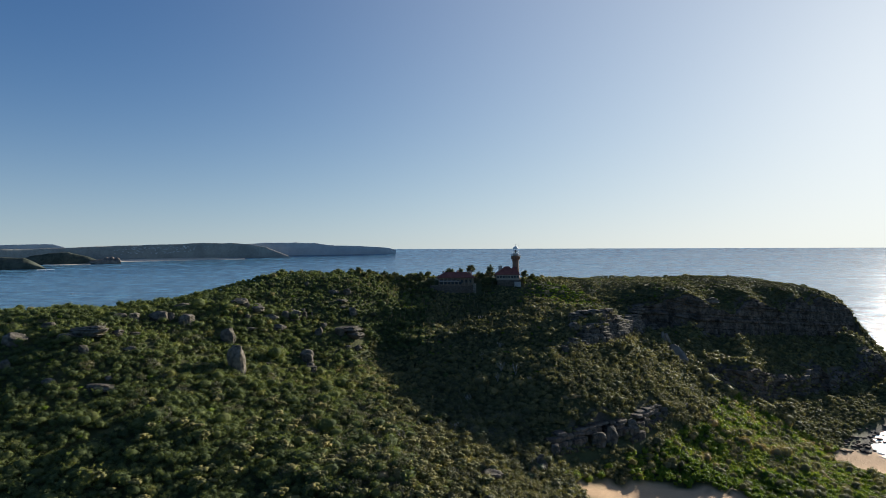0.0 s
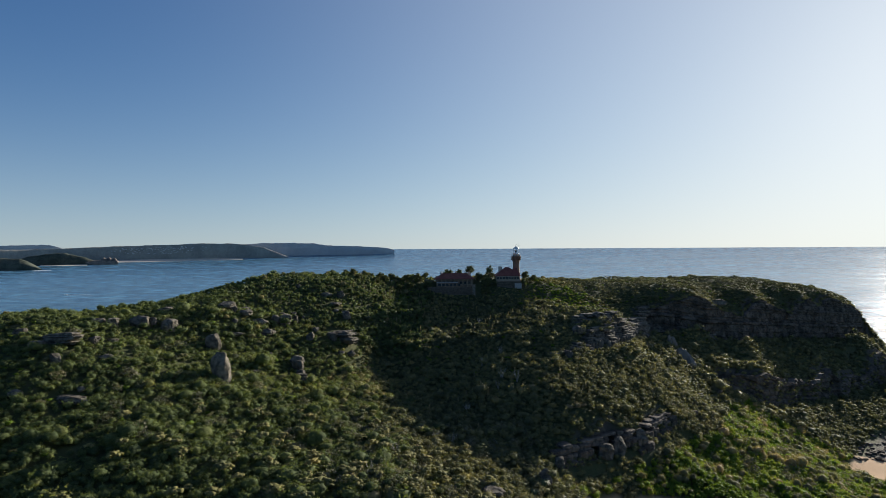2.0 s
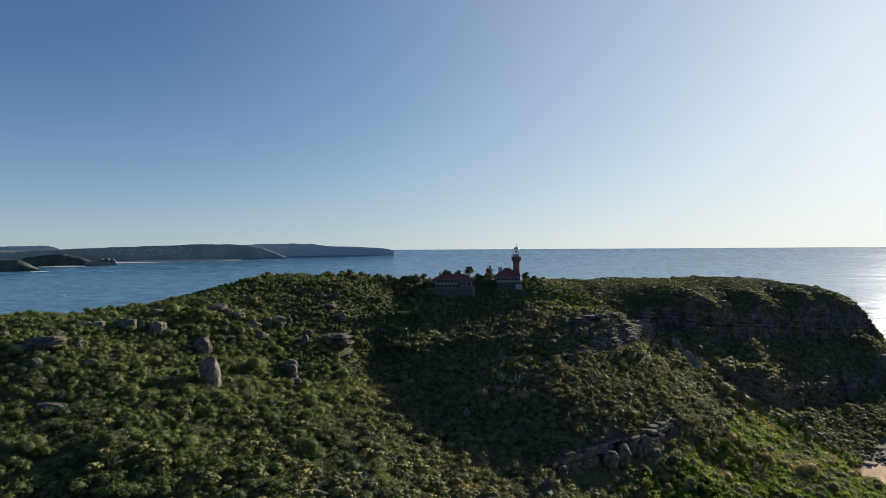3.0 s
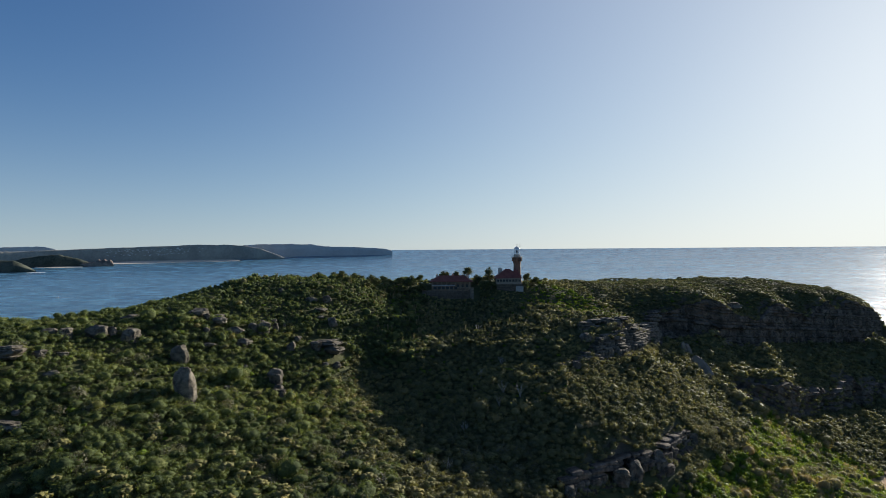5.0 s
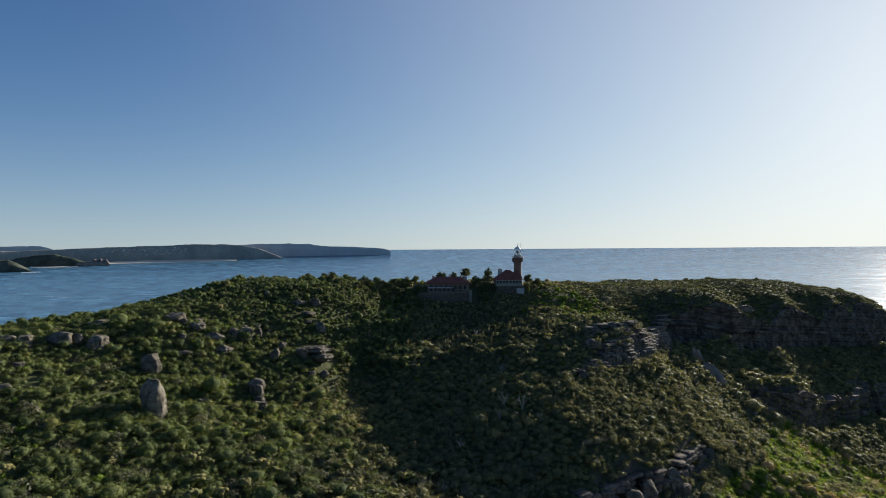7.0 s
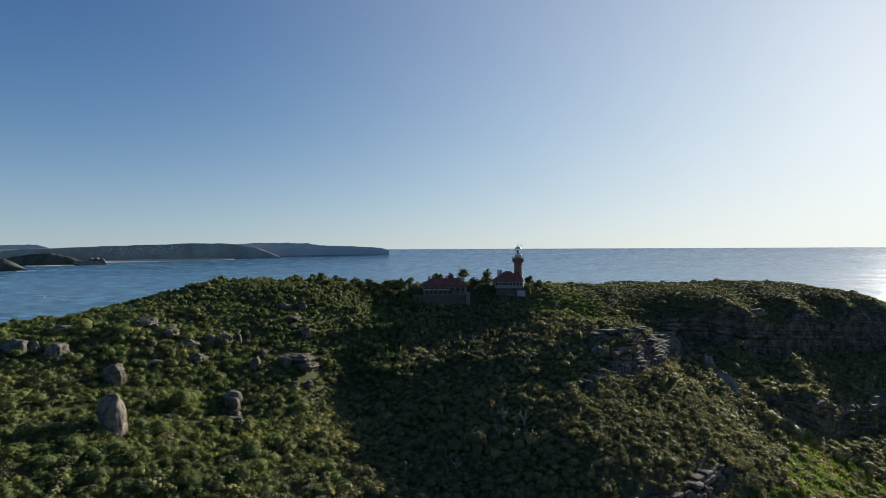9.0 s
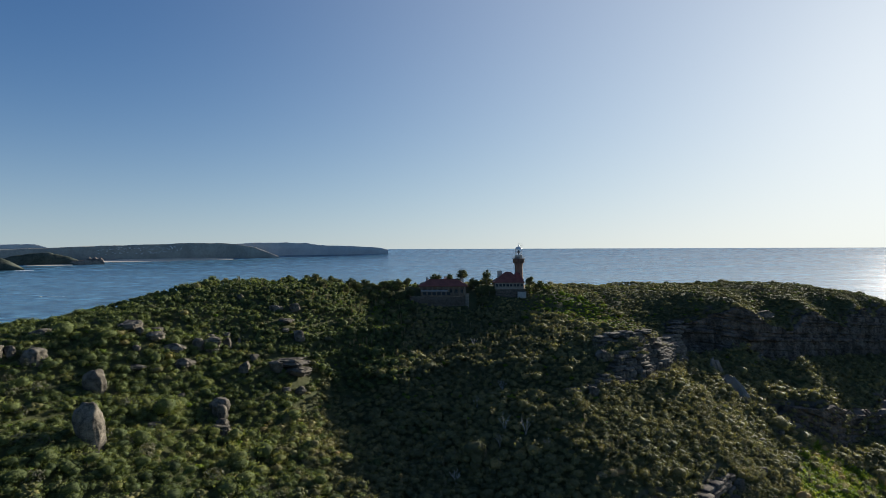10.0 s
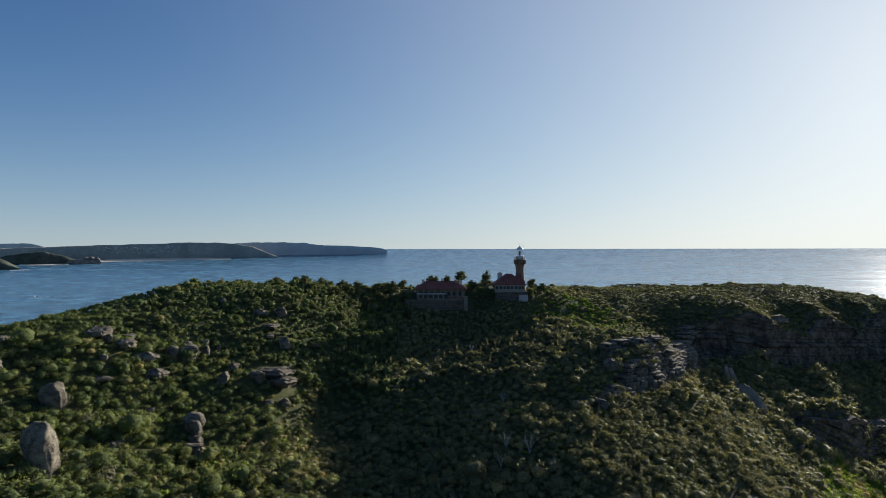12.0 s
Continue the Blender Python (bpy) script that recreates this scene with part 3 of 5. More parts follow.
def build_scrub():
    rng = np.random.RandomState(11)
    near_t = [shrub_template(rng, 120, 0.105) for _ in range(24)]
    big_t = [shrub_template(rng, 300, 0.075, sub=2, inner=0.8) for _ in range(16)]
    far_t = [shrub_template(rng, 34, 0.18, inner=0.84) for _ in range(24)]
    heath_t = [shrub_template(rng, 80, 0.125) for _ in range(20)]
    front = scatter(rng, -228, 125, 138, 300, 2.05)
    dense = scatter(rng, -70, 125, 170, 300, 1.7)
    rest = scatter(rng, -228, 382, 138, 535, 2.0)
    rest = rest[(rest[:, 1] >= 300) | (rest[:, 0] >= 125)]
    low = scatter(rng, 70, 260, 150, 335, 1.35)
    top = scatter(rng, 78, 345, 330, 515, 3.0)
    rest = np.vstack([rest, top[top[:, 2] > 72]])
    is_low = lambda p: (p[:, 0] > 70) & (p[:, 2] < 34) & (p[:, 1] < 335)
    front, dense, rest, low = front[~is_low(front)], dense[~is_low(dense)], rest[~is_low(rest)], low[is_low(low)]
    front = front[front[:, 0] > -0.75 * front[:, 1] - 10]
    # lush tall scrub on the western slope, tight low domes on the spur
    west = lambda p: p[:, 0] + 0.25 * (p[:, 1] - 250) < -32 + 14 * rng.normal(0, 1, len(p))
    front, dense = front[west(front)], dense[~west(dense)]
    pos = np.vstack([front, dense, rest, low])
    lush = np.arange(len(pos)) < len(front)
    hidden = (pos[:, 1] > 490) & (pos[:, 0] < 250) | (pos[:, 1] > 395 + 0.6 * np.minimum(pos[:, 0] + 40, 0)) & (pos[:, 0] < -25)      # behind the crest
    stay = ~(hidden & (rng.uniform(0, 1, len(pos)) < 0.8))
    pos, lush = pos[stay], lush[stay]
    patch = _hash_noise(pos[:, 0] / 19, pos[:, 1] / 19, 21)
    near = (pos[:, 1] < 300) & (pos[:, 0] < 125)
    size = np.where(near, np.where(lush, 1.42, 1.15), 1.32) * (1 + 0.22 * np.clip(patch, -0.8, 1)) * np.exp(rng.normal(0, 0.26, len(pos)))
    large = rng.uniform(0, 1, len(pos)) < np.where(near, np.where(lush, 0.07, 0.02), 0.022) + np.where((pos[:, 2] < 36) & (pos[:, 0] > 70), 0.07, 0)
    size = np.where(large, size * rng.uniform(1.1, 1.55, len(pos)), size)
    # wind-clipped on the crests, taller in the sheltered hollow and at the foot of the slope
    size *= np.where(pos[:, 2] > 84, 0.85, 1.0) * np.where(pos[:, 2] < 58, 1.2, 1.0)
    tall = size * rng.uniform(0.75, 1.15, len(pos))
    # the canopy billows: some thickets stand taller than others
    pos[:, 2] += 0.55 + np.maximum(-0.3, 0.95 * _hash_noise(pos[:, 0] / 7, pos[:, 1] / 7, 27) + 0.6 * _hash_noise(pos[:, 0] / 3.2, pos[:, 1] / 3.2, 28)) + rng.uniform(-0.3, 0.3, len(pos)) + np.where(large, 0.5, 0.0)
    tint = np.clip(np.where(lush, 0.38, 0.30) + rng.normal(0, 0.15, len(pos)) + 0.16 * _hash_noise(pos[:, 0] / 31, pos[:, 1] / 31, 22), 0, 0.85)
    # sunny grass-green heath round the lighthouse spur, dark scrub in the hollow
    tint += 0.22 * np.exp(-((pos[:, 0] - 70) / 26) ** 2 - ((pos[:, 1] - 372) / 24) ** 2)
    dune = (pos[:, 0] > 70) & (pos[:, 2] < 34) & (pos[:, 1] < 335)
    heath = np.exp(-((pos[:, 0] - 72 + 0.3 * (pos[:, 1] - 370)) / 20) ** 2 - ((pos[:, 1] - 372) / 24) ** 2) + 0.25 * rng.normal(0, 1, len(pos)) > 0.42
    tint = np.where(dune, np.clip(tint + 0.1 + 0.55 * _hash_noise(pos[:, 0] / 16, pos[:, 1] / 16, 33), 0, 1), tint)
    dune |= heath & (pos[:, 2] > 60)
    # low wind-clipped heath over the whole plateau
    clipped = (pos[:, 0] > 78) & (pos[:, 2] > 70) & ~heath
    size = np.where(clipped & ~large, size * 0.82, size); tall = np.where(clipped, tall * 0.6, tall)
    # the lower tint paints in shade: the plateau tilts away from the sun
    tint = np.where(clipped, np.clip(tint - 0.12, 0, 1), tint)
    crest = pos[:, 0] + 4 * rng.normal(0, 1, len(pos)) < -8
    size = np.where(dune, size * 0.8, size); tall = np.where(dune, tall * np.where(pos[:, 2] > 60, 0.6, 0.95), tall)
    for sel, t, m, label in ((large & dune, big_t, M_SCRUB, "rounded olive shrubs among the bright low heath"), (large & ~dune & lush, big_t, M_LUSH, "taller rounded green shrubs standing out of the scrub"),
                             (large & ~dune & ~lush, big_t, M_SCRUB, "taller rounded olive shrubs standing out of the scrub"), (near & ~dune & ~large & lush, near_t, M_LUSH, "dense lush green coastal scrub on the sunny slope"),
                             (near & ~dune & ~large & ~lush, heath_t, M_SCRUB, "dense wind-clipped olive coastal scrub covering the slopes"),
                             (~near & ~dune & ~large & ~crest, far_t, M_SCRUB, "low dense dark green scrub over plateau and cliffs"),
                             (~near & ~dune & ~large & crest, far_t, M_LUSH, "dense dark green scrub on the western hilltop"), (dune & ~large, far_t, M_DUNE, "low bright green heath on the sunny spur and behind the beach")):
        planted("coastal_scrub", t, pos[sel], size[sel], tall[sel], tint[sel], m, label, "scrub", rng)
    # bushes hang over the cliff tops and stand at their feet
    edge = []
    for key, (top, foot) in CLIFFS.items():
        d = foot[:, :2] - top[:, :2]
        d /= np.linalg.norm(d, axis=1, keepdims=True)
        for _ in range(len(top) * (7 if key == "east" else 5 if key == "bluff" else 2)):
            i, f = rng.randint(len(top) - 1), rng.uniform()
            p = top[i] * (1 - f) + top[i + 1] * f
            off = rng.uniform(-5.0, 0.2)
            edge.append((p[0] + d[i, 0] * off, p[1] + d[i, 1] * off, p[2] + 0.1))
        for _ in range(len(top) * (4 if key == "east" else 3)):
            i, f = rng.randint(len(top) - 1), rng.uniform()
            p = top[i] * (1 - f) + top[i + 1] * f
            off = rng.uniform(3.0, 8.0)
            q = (p[0] + d[i, 0] * off, p[1] + d[i, 1] * off)
            edge.append((q[0], q[1], ground_z(*q) + 0.3))
    # bushes rooted in the clefts of the lower cliff
    top, foot = CLIFFS["lower"]
    for _ in range(420):
        i, f, up = rng.randint(len(top) - 1), rng.uniform(), rng.uniform(0.0, 0.95)
        p, q = top[i] * (1 - f) + top[i + 1] * f, foot[i] * (1 - f) + foot[i + 1] * f
        way = (q - p)[:2] / np.linalg.norm((q - p)[:2])
        edge.append((*(p[:2] + way * (3.4 - 1.4 * up)), q[2] - 1.0 + up * (p[2] - q[2])))
    edge = np.array(edge)
    s = rng.uniform(0.9, 1.9, len(edge))
    planted("cliff_edge_scrub", near_t, edge, s, s * rng.uniform(0.7, 1.1, len(edge)), np.clip(rng.normal(0.4, 0.15, len(edge)), 0, 0.85), M_SCRUB, "dark green bushes along the cliff tops and ledges", "scrub", rng)
    out = np.vstack([scatter(rng, -420, -228, 60, 480, 9.0), scatter(rng, -228, 420, 530, 640, 9.0), scatter(rng, -228, 260, -60, 138, 4.4)])
    s = rng.uniform(1.7, 3.4, len(out))
    planted("coastal_scrub", near_t, out, s, s * 0.7, np.clip(rng.normal(0.36, 0.12, len(out)), 0, 1), M_SCRUB, "dense green scrub on the far flanks of the headland", "scrub", rng)


build_scrub()


# ---- rocks ----
def rock_bm(seed, w, d, h, kind, sub=3):
    """A weathered sandstone rock on z = 0, sunk a little: d rounded, b blocky, s low slab, t bedded layers, big tall boulder. Joint planes cut its sides."""
    rng = np.random.RandomState(seed)
    bm = bmesh.new()
    bmesh.ops.create_icosphere(bm, subdivisions=sub, radius=1.0)
    shift = Vector(rng.uniform(-90, 90, 3))
    square = {"d": 0.85, "b": 0.6, "s": 0.6, "t": 0.5, "big": 0.78, "slab": 0.35, "blade": 0.4, "block": 0.25}[kind]
    cuts = {"d": 10, "b": 13, "s": 9, "t": 9, "big": 3, "slab": 4, "blade": 5, "block": 7}[kind]
    low = {"d": 0.72, "b": 0.62, "s": 0.66, "t": 0.66, "big": 0.92, "slab": 0.85, "blade": 0.75, "block": 0.95}[kind]
    planes = []
    for _ in range(cuts):
        n = Vector(rng.normal(0, 1, 3))
        n.z *= 0.55 if kind != "s" else 1.2
        n.normalize()
        planes.append((n, rng.uniform(low, 1.0)))
    layers = {"t": 5.0, "s": 2.6}.get(kind, 2.0)
    for v in bm.verts:
        p = v.co.copy()
        q = Vector([math.copysign(abs(c) ** square, c) for c in p])
        for n, far in planes:
            over = q.dot(n) - far
            if over > 0:
                q -= n * over * 0.92
        rough = noise.fractal(p * 1.6 + shift, 0.8, 2.1, 4)
        bed = noise.noise(Vector((shift.x, 0.25 * q.x, (q.z + 0.08 * q.x + shift.y) * layers)))
        crack = abs(noise.noise(Vector((q.x * 2.3, q.y * 2.3, q.z * 0.6)) + shift))
        q *= 1 + (0.13 if kind in ("big", "block") else 0.16) * rough
        grow = 1 + (0.34 if kind == "t" else 0.15) * bed - 0.16 * max(0, 0.12 - crack) / 0.12
        q.x, q.y = q.x * grow, q.y * grow
        if kind == "big":
            q.x *= 1.0 + 0.20 * q.z
            q.x -= 0.06 * q.z
        v.co = Vector((q.x * w / 2, q.y * d / 2, (q.z + 0.72) * h / 1.75))
    bm.normal_update()
    return bm


ROCK_NAMES = {"d": ("boulder", "rounded grey sandstone boulder among green scrub"), "b": ("rock", "blocky weathered grey sandstone rock in scrub"),
              "s": ("rock", "low flat sandstone slab between the bushes"), "t": ("rock_outcrop", "bedded sandstone outcrop with thin dark joints"),
              "big": ("boulder", "tall pale grey sandstone boulder rising from scrub")}


def rock(seed, x, y, w, h, kind, group, turn=None):
    bm = rock_bm(seed, w, w * {"d": 0.9, "b": 0.85, "s": 0.9, "t": 0.6, "big": 0.9}[kind], h * 1.12, kind, 4 if w > 4.5 else 3)
    name, label = ROCK_NAMES[kind]
    me = bpy.data.meshes.new(name)
    bm.to_mesh(me); bm.free(); me.materials.append(M_STONE)
    me.polygons.foreach_set("use_smooth", [kind in ("d", "big")] * len(me.polygons))
    ob = new(name, me)
    rng = random.Random(seed)
    ob.matrix_world = pose(x, y + 0.12 * w, ground_z(x, y + 0.12 * w) - (0.2 * h if kind == "big" else 0.12 * h - 0.5 + (0.25 * h if w > 5 and group.startswith("boulders") else 0)), rng.uniform(-5, 5), -4 if kind == "big" else rng.uniform(-5, 5), rng.uniform(-25, 25) if turn is None else turn)
    return tagged(ob, label, "rock", group)


for group, rocks in (("boulders along the western crest", CREST_ROCKS), ("rocks on the sunlit slope", SLOPE_ROCKS), ("low rocks in the scrub", LOW_ROCKS),
                     ("large boulders of the slope", BIG_ROCKS), ("ledges of the spur", LEDGE_ROCKS), ("rocks of the lower bluff", NOSE_ROCKS)):
    for i, (rx, ry, rw, rh, rk) in enumerate(rocks):
        rock(len(group) * 100 + i, rx, ry, rw, rh, rk, group)


def leaning_slab(seed, x, y, w, long, thick, turn, tilt, lean, label):
    bm = rock_bm(seed, w, thick, long, "slab")
    me = bpy.data.meshes.new("fallen_slab")
    bm.to_mesh(me); bm.free(); me.materials.append(M_SLAB)
    ob = new("fallen_slab", me)
    ob.matrix_world = pose(x, y, ground_z(x, y) + (1.6 if w > 4 else 0.3), tilt, lean, turn)
    return tagged(ob, label, "rock", "fallen slabs")


leaning_slab(901, 133.0, 337, 5.6, 11.5, 1.8, -8, -38, -36, "long smooth fallen sandstone slab lying on the slope")
leaning_slab(902, 131, 352, 2.6, 7.6, 1.5, 25, -12, -20, "narrow upright sandstone blade leaning on the cliff")
leaning_slab(903, 127, 350, 2.4, 6.4, 1.5, 10, -8, -8, "short upright sandstone blade beside the cliff")


# ---- cliff faces: bedded courses of jointed sandstone ----
def cliff_face(name, lines, label, seed, beds=(0.9, 2.8), joint=4.5, rough=1.0, lip=4.0, cell=0.55):
    """A bedded, jointed sandstone face between a top line and a foot line: beds step in and out, upright joints part the blocks."""
    rng = np.random.RandomState(seed)
    a, b = (np.array(line, float) for line in lines)
    run = np.concatenate([[0], np.cumsum(np.hypot(*np.diff(a[:, :2], axis=0).T))])
    tallest = (a[:, 2] - b[:, 2]).max() + 3
    edges = [0.0]
    while edges[-1] < tallest:
        edges.append(edges[-1] + rng.uniform(*beds))
    edges = np.array(edges)
    bed_out, bed_shift, bed_joint = rng.uniform(-1.0, 0.7, len(edges)) * rough, rng.uniform(0, 50, len(edges)), joint * rng.uniform(0.6, 1.6, len(edges))
    table = rng.uniform(-1.1, 0.8, 997) * rough
    n, m = int(run[-1] / cell), int(tallest / cell)
    V = []
    for i in range(n + 1):
        s = run[-1] * i / n
        p = np.array([np.interp(s, run, a[:, k]) for k in range(3)])
        q = np.array([np.interp(s, run, b[:, k]) for k in range(3)])
        p2 = np.array([np.interp(min(s + 3, run[-1]), run, a[:, k]) for k in range(2)])
        p0 = np.array([np.interp(max(s - 3, 0), run, a[:, k]) for k in range(2)])
        tx, ty = (p2 - p0) / np.linalg.norm(p2 - p0)
        top_bump = 1.2 * noise.noise(Vector((s / 9, seed, 0))) + 0.7 * noise.noise(Vector((s / 3, seed, 3)))
        end = min(1.0, 0.15 + min(s, run[-1] - s) / 8)
        for j in range(m + 3):
            f = min(j / m, 1.0)
            tall = (p[2] - q[2] + 0.6 * top_bump + 2) * (0.4 + 0.6 * end)
            h = f * tall
            w = h + 0.7 * noise.noise(Vector((s / 14, seed, 7)))
            k = int(np.searchsorted(edges, w) % len(edges))
            u = (s + bed_shift[k]) / bed_joint[k] + 0.18 * noise.noise(Vector((s / 2, h, seed)))
            c = math.floor(u)
            out = bed_out[k] + table[(k * 131 + c * 17) % 997]
            gap = min(abs(w - edges[k]), abs(w - edges[k - 1])) if k else 1.0
            side = min(u - c, 1 - u + c) * bed_joint[k]
            out -= 0.8 * rough * (math.exp(-(gap / 0.3) ** 2) + 0.8 * math.exp(-(side / 0.3) ** 2))
            out += 0.7 * noise.fractal(Vector((s / 2.2, h / 1.6, seed)), 0.9, 2.1, 3)
            out += 1.6 + 1.6 * (1 - f)
            base = p
            z = q[2] - 2 + h
            if j == m + 1:
                out, z = 0.3 + 0.8 * noise.noise(Vector((s / 2, seed, 9))), min(p[2] + 0.3 * top_bump, z + 0.8)
            if j == m + 2:
                out, z = -lip, min(p[2] - 0.8, z - 0.5)
            V.append((base[0] + ty * out, base[1] - tx * out, z))
    r = m + 3
    F = [(i * r + j, i * r + j + 1, (i + 1) * r + j + 1, (i + 1) * r + j) for i in range(n) for j in range(r - 1)]
    F = [f[::-1] for f in F]
    me = bpy.data.meshes.new(name)
    me.from_pydata(V, [], F)
    me.materials.append(M_CLIFF)
    return tagged(new(name, me), label, "cliff", kind="structure")


def unit_blocks(count):
    """Squared sandstone blocks of unit size with chipped edges and uneven faces."""
    made = []
    for i in range(count):
        bm = bmesh.new()
        bmesh.ops.create_cube(bm, size=1)
        bmesh.ops.subdivide_edges(bm, edges=bm.edges[:], cuts=2, use_grid_fill=True)
        shift = Vector((i * 7.3, i * 3.1, i * 5.7))
        for v in bm.verts:
            far = sum(abs(c) > 0.45 for c in v.co)
            v.co *= 1.0 - (0.0, 0.0, 0.05, 0.10)[far] + 0.16 * noise.noise(v.co * 1.7 + shift) + 0.07 * noise.noise(v.co * 5 + shift)
            v.co.x += 0.10 * noise.noise(Vector((0, 0, v.co.z * 1.5)) + shift)
            v.co.z += 0.42
        me = bpy.data.meshes.new("block")
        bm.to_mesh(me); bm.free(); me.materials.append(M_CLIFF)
        made.append(me)
    return made


BLOCKS = unit_blocks(14)

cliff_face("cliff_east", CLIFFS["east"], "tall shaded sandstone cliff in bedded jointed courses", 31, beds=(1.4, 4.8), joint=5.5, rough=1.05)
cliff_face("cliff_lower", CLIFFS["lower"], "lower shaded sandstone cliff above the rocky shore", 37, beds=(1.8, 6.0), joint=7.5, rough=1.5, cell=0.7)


def ledge_mesh(seed, w, d, h, material):
    """One squared ledge block on z = 0: chipped corners, a bed groove, uneven faces."""
    rng = np.random.RandomState(seed % 100000)
    bm = bmesh.new()
    bmesh.ops.create_cube(bm, size=2)
    bmesh.ops.subdivide_edges(bm, edges=bm.edges[:], cuts=4, use_grid_fill=True)
    shift = Vector(rng.uniform(-60, 60, 3))
    groove, lean = rng.uniform(-0.5, 0.5), rng.uniform(-0.08, 0.08, 2)
    for v in bm.verts:
        p = v.co.copy()
        n = (abs(p.x) ** 6 + abs(p.y) ** 6 + abs(p.z) ** 6) ** (1 / 6)
        p /= n
        wear = 1 + 0.10 * noise.noise(p * 1.3 + shift) + 0.07 * noise.noise(p * 3.5 + shift)
        q = Vector((p.x * wear * (1 + lean[0] * p.z), p.y * wear * (1 + lean[1] * p.z), p.z))
        if h > 1.6:
            pinch = 1 - 0.09 * math.exp(-((p.z - groove) / 0.16) ** 2)
            q.x, q.y = q.x * pinch, q.y * pinch
        q.z += 0.10 * noise.noise(Vector((p.x * 1.5, p.y * 1.5, 0)) + shift)
        v.co = Vector((q.x * w / 2, q.y * d / 2, (q.z + 1) * h / 2))
    me = bpy.data.meshes.new("ledge_block")
    bm.to_mesh(me); bm.free(); me.materials.append(material)
    return me


def block_row(lines, seed, courses, out, rise, sink, group, label, material, gaps=0.0, step_back=0.55):
    """Sandstone courses along a ledge, each block a rock of its own. courses, from below: (thickness, narrowest and widest block)."""
    rng = random.Random(seed)
    top, foot = lines
    run = np.concatenate([[0], np.cumsum(np.hypot(*np.diff(top[:, :2], axis=0).T))])
    level = 0.0
    for c, (thick, narrow, wide) in enumerate(courses):
        s = rng.uniform(0.2, 2.0) + c * 0.8
        while s < run[-1] - 1:
            w = min(rng.uniform(narrow, wide), run[-1] - s)
            if rng.random() >= gaps and w > 0.8:
                p, q = ([float(np.interp(s + w / 2, run, line[:, k])) for k in range(3)] for line in (top, foot))
                n = Vector((q[0] - p[0], q[1] - p[1], 0)).normalized()
                base = q[2] - sink
                if base + level < p[2] + rise:
                    h = thick * rng.uniform(0.85, 1.2)
                    o = out - step_back * level + 0.9 * noise.noise(Vector((s / 5, c * 3.0, seed))) + rng.uniform(-0.3, 0.3)
                    ob = new("ledge_block", ledge_mesh(seed * 977 + c * 131 + int(s * 11), w * 1.06, rng.uniform(3.4, 5.2), h * 1.1, material))
                    ob.matrix_world = pose(p[0] + n.x * o, p[1] + n.y * o, base + level, rng.uniform(-3, 3), rng.uniform(-3, 3), math.degrees(math.atan2(n.x, -n.y)) + rng.uniform(-7, 7))
                    tagged(ob, label, "rock", group)
            s += w
        level += thick


def level_line(points, drop):
    """A short ledge on the slope: its top line follows the ground."""
    a = np.array([(x, y, ground_z(x, y) + drop * 0.7) for x, y in points])
    b = a + np.array([2.0, -3.0, -drop])
    return a, b


block_row(CLIFFS["ledge"], 41, ((3.2, 1.5, 3.2), (2.6, 1.7, 4.0), (1.3, 2.5, 6.5), (1.0, 3.0, 7.5), (1.0, 2.5, 6.0), (0.9, 3.0, 7.0), (1.2, 3.0, 7.0), (1.0, 2.5, 6.0), (0.9, 3.0, 7.0)), 3.0, 1.4, 0.8, "blocks of the sandstone ledge", "upright jointed grey sandstone block of the ledge", M_STONE, 0.04, 0.52)
block_row(level_line(UPPER_LEDGE, 2.0), 42, ((1.5, 2.5, 6.0), (1.0, 3.0, 8.0), (0.8, 3.0, 7.0)), 1.4, 1.3, 0.5, "blocks of the upper ledge", "flat layered grey sandstone slab of the upper ledge", M_STONE, 0.12, 0.9)
block_row(level_line([(46, 283), (57, 290), (64, 297), (70, 301)], 2.6), 45, ((2.0, 2.2, 4.5), (1.0, 2.5, 5.0)), 1.0, 0.3, 0.8, "blocks of the sandstone ledge", "grey sandstone block at the ledge's lower end", M_STONE, 0.35, 0.7)
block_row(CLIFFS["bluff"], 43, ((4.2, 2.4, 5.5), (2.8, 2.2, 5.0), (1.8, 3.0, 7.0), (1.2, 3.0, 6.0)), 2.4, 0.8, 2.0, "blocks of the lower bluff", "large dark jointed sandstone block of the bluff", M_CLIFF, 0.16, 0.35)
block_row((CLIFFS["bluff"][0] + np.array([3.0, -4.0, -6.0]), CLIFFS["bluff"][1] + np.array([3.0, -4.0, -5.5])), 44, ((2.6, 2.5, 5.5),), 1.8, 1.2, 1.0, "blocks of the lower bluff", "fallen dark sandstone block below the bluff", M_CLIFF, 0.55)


# ---- far coast across the bay: positions from true distance, drawn in with the sea ----
def far_point(u, true_depth):
    """Plan point, scale and sea height for a point at the sideways slope u and this true depth."""
    true_r = true_depth * math.hypot(u, 1)
    r, k = drawn_in(true_r)
    return u * true_depth * k, true_depth * k, k, float(sea_level(np.array([r]))[0])


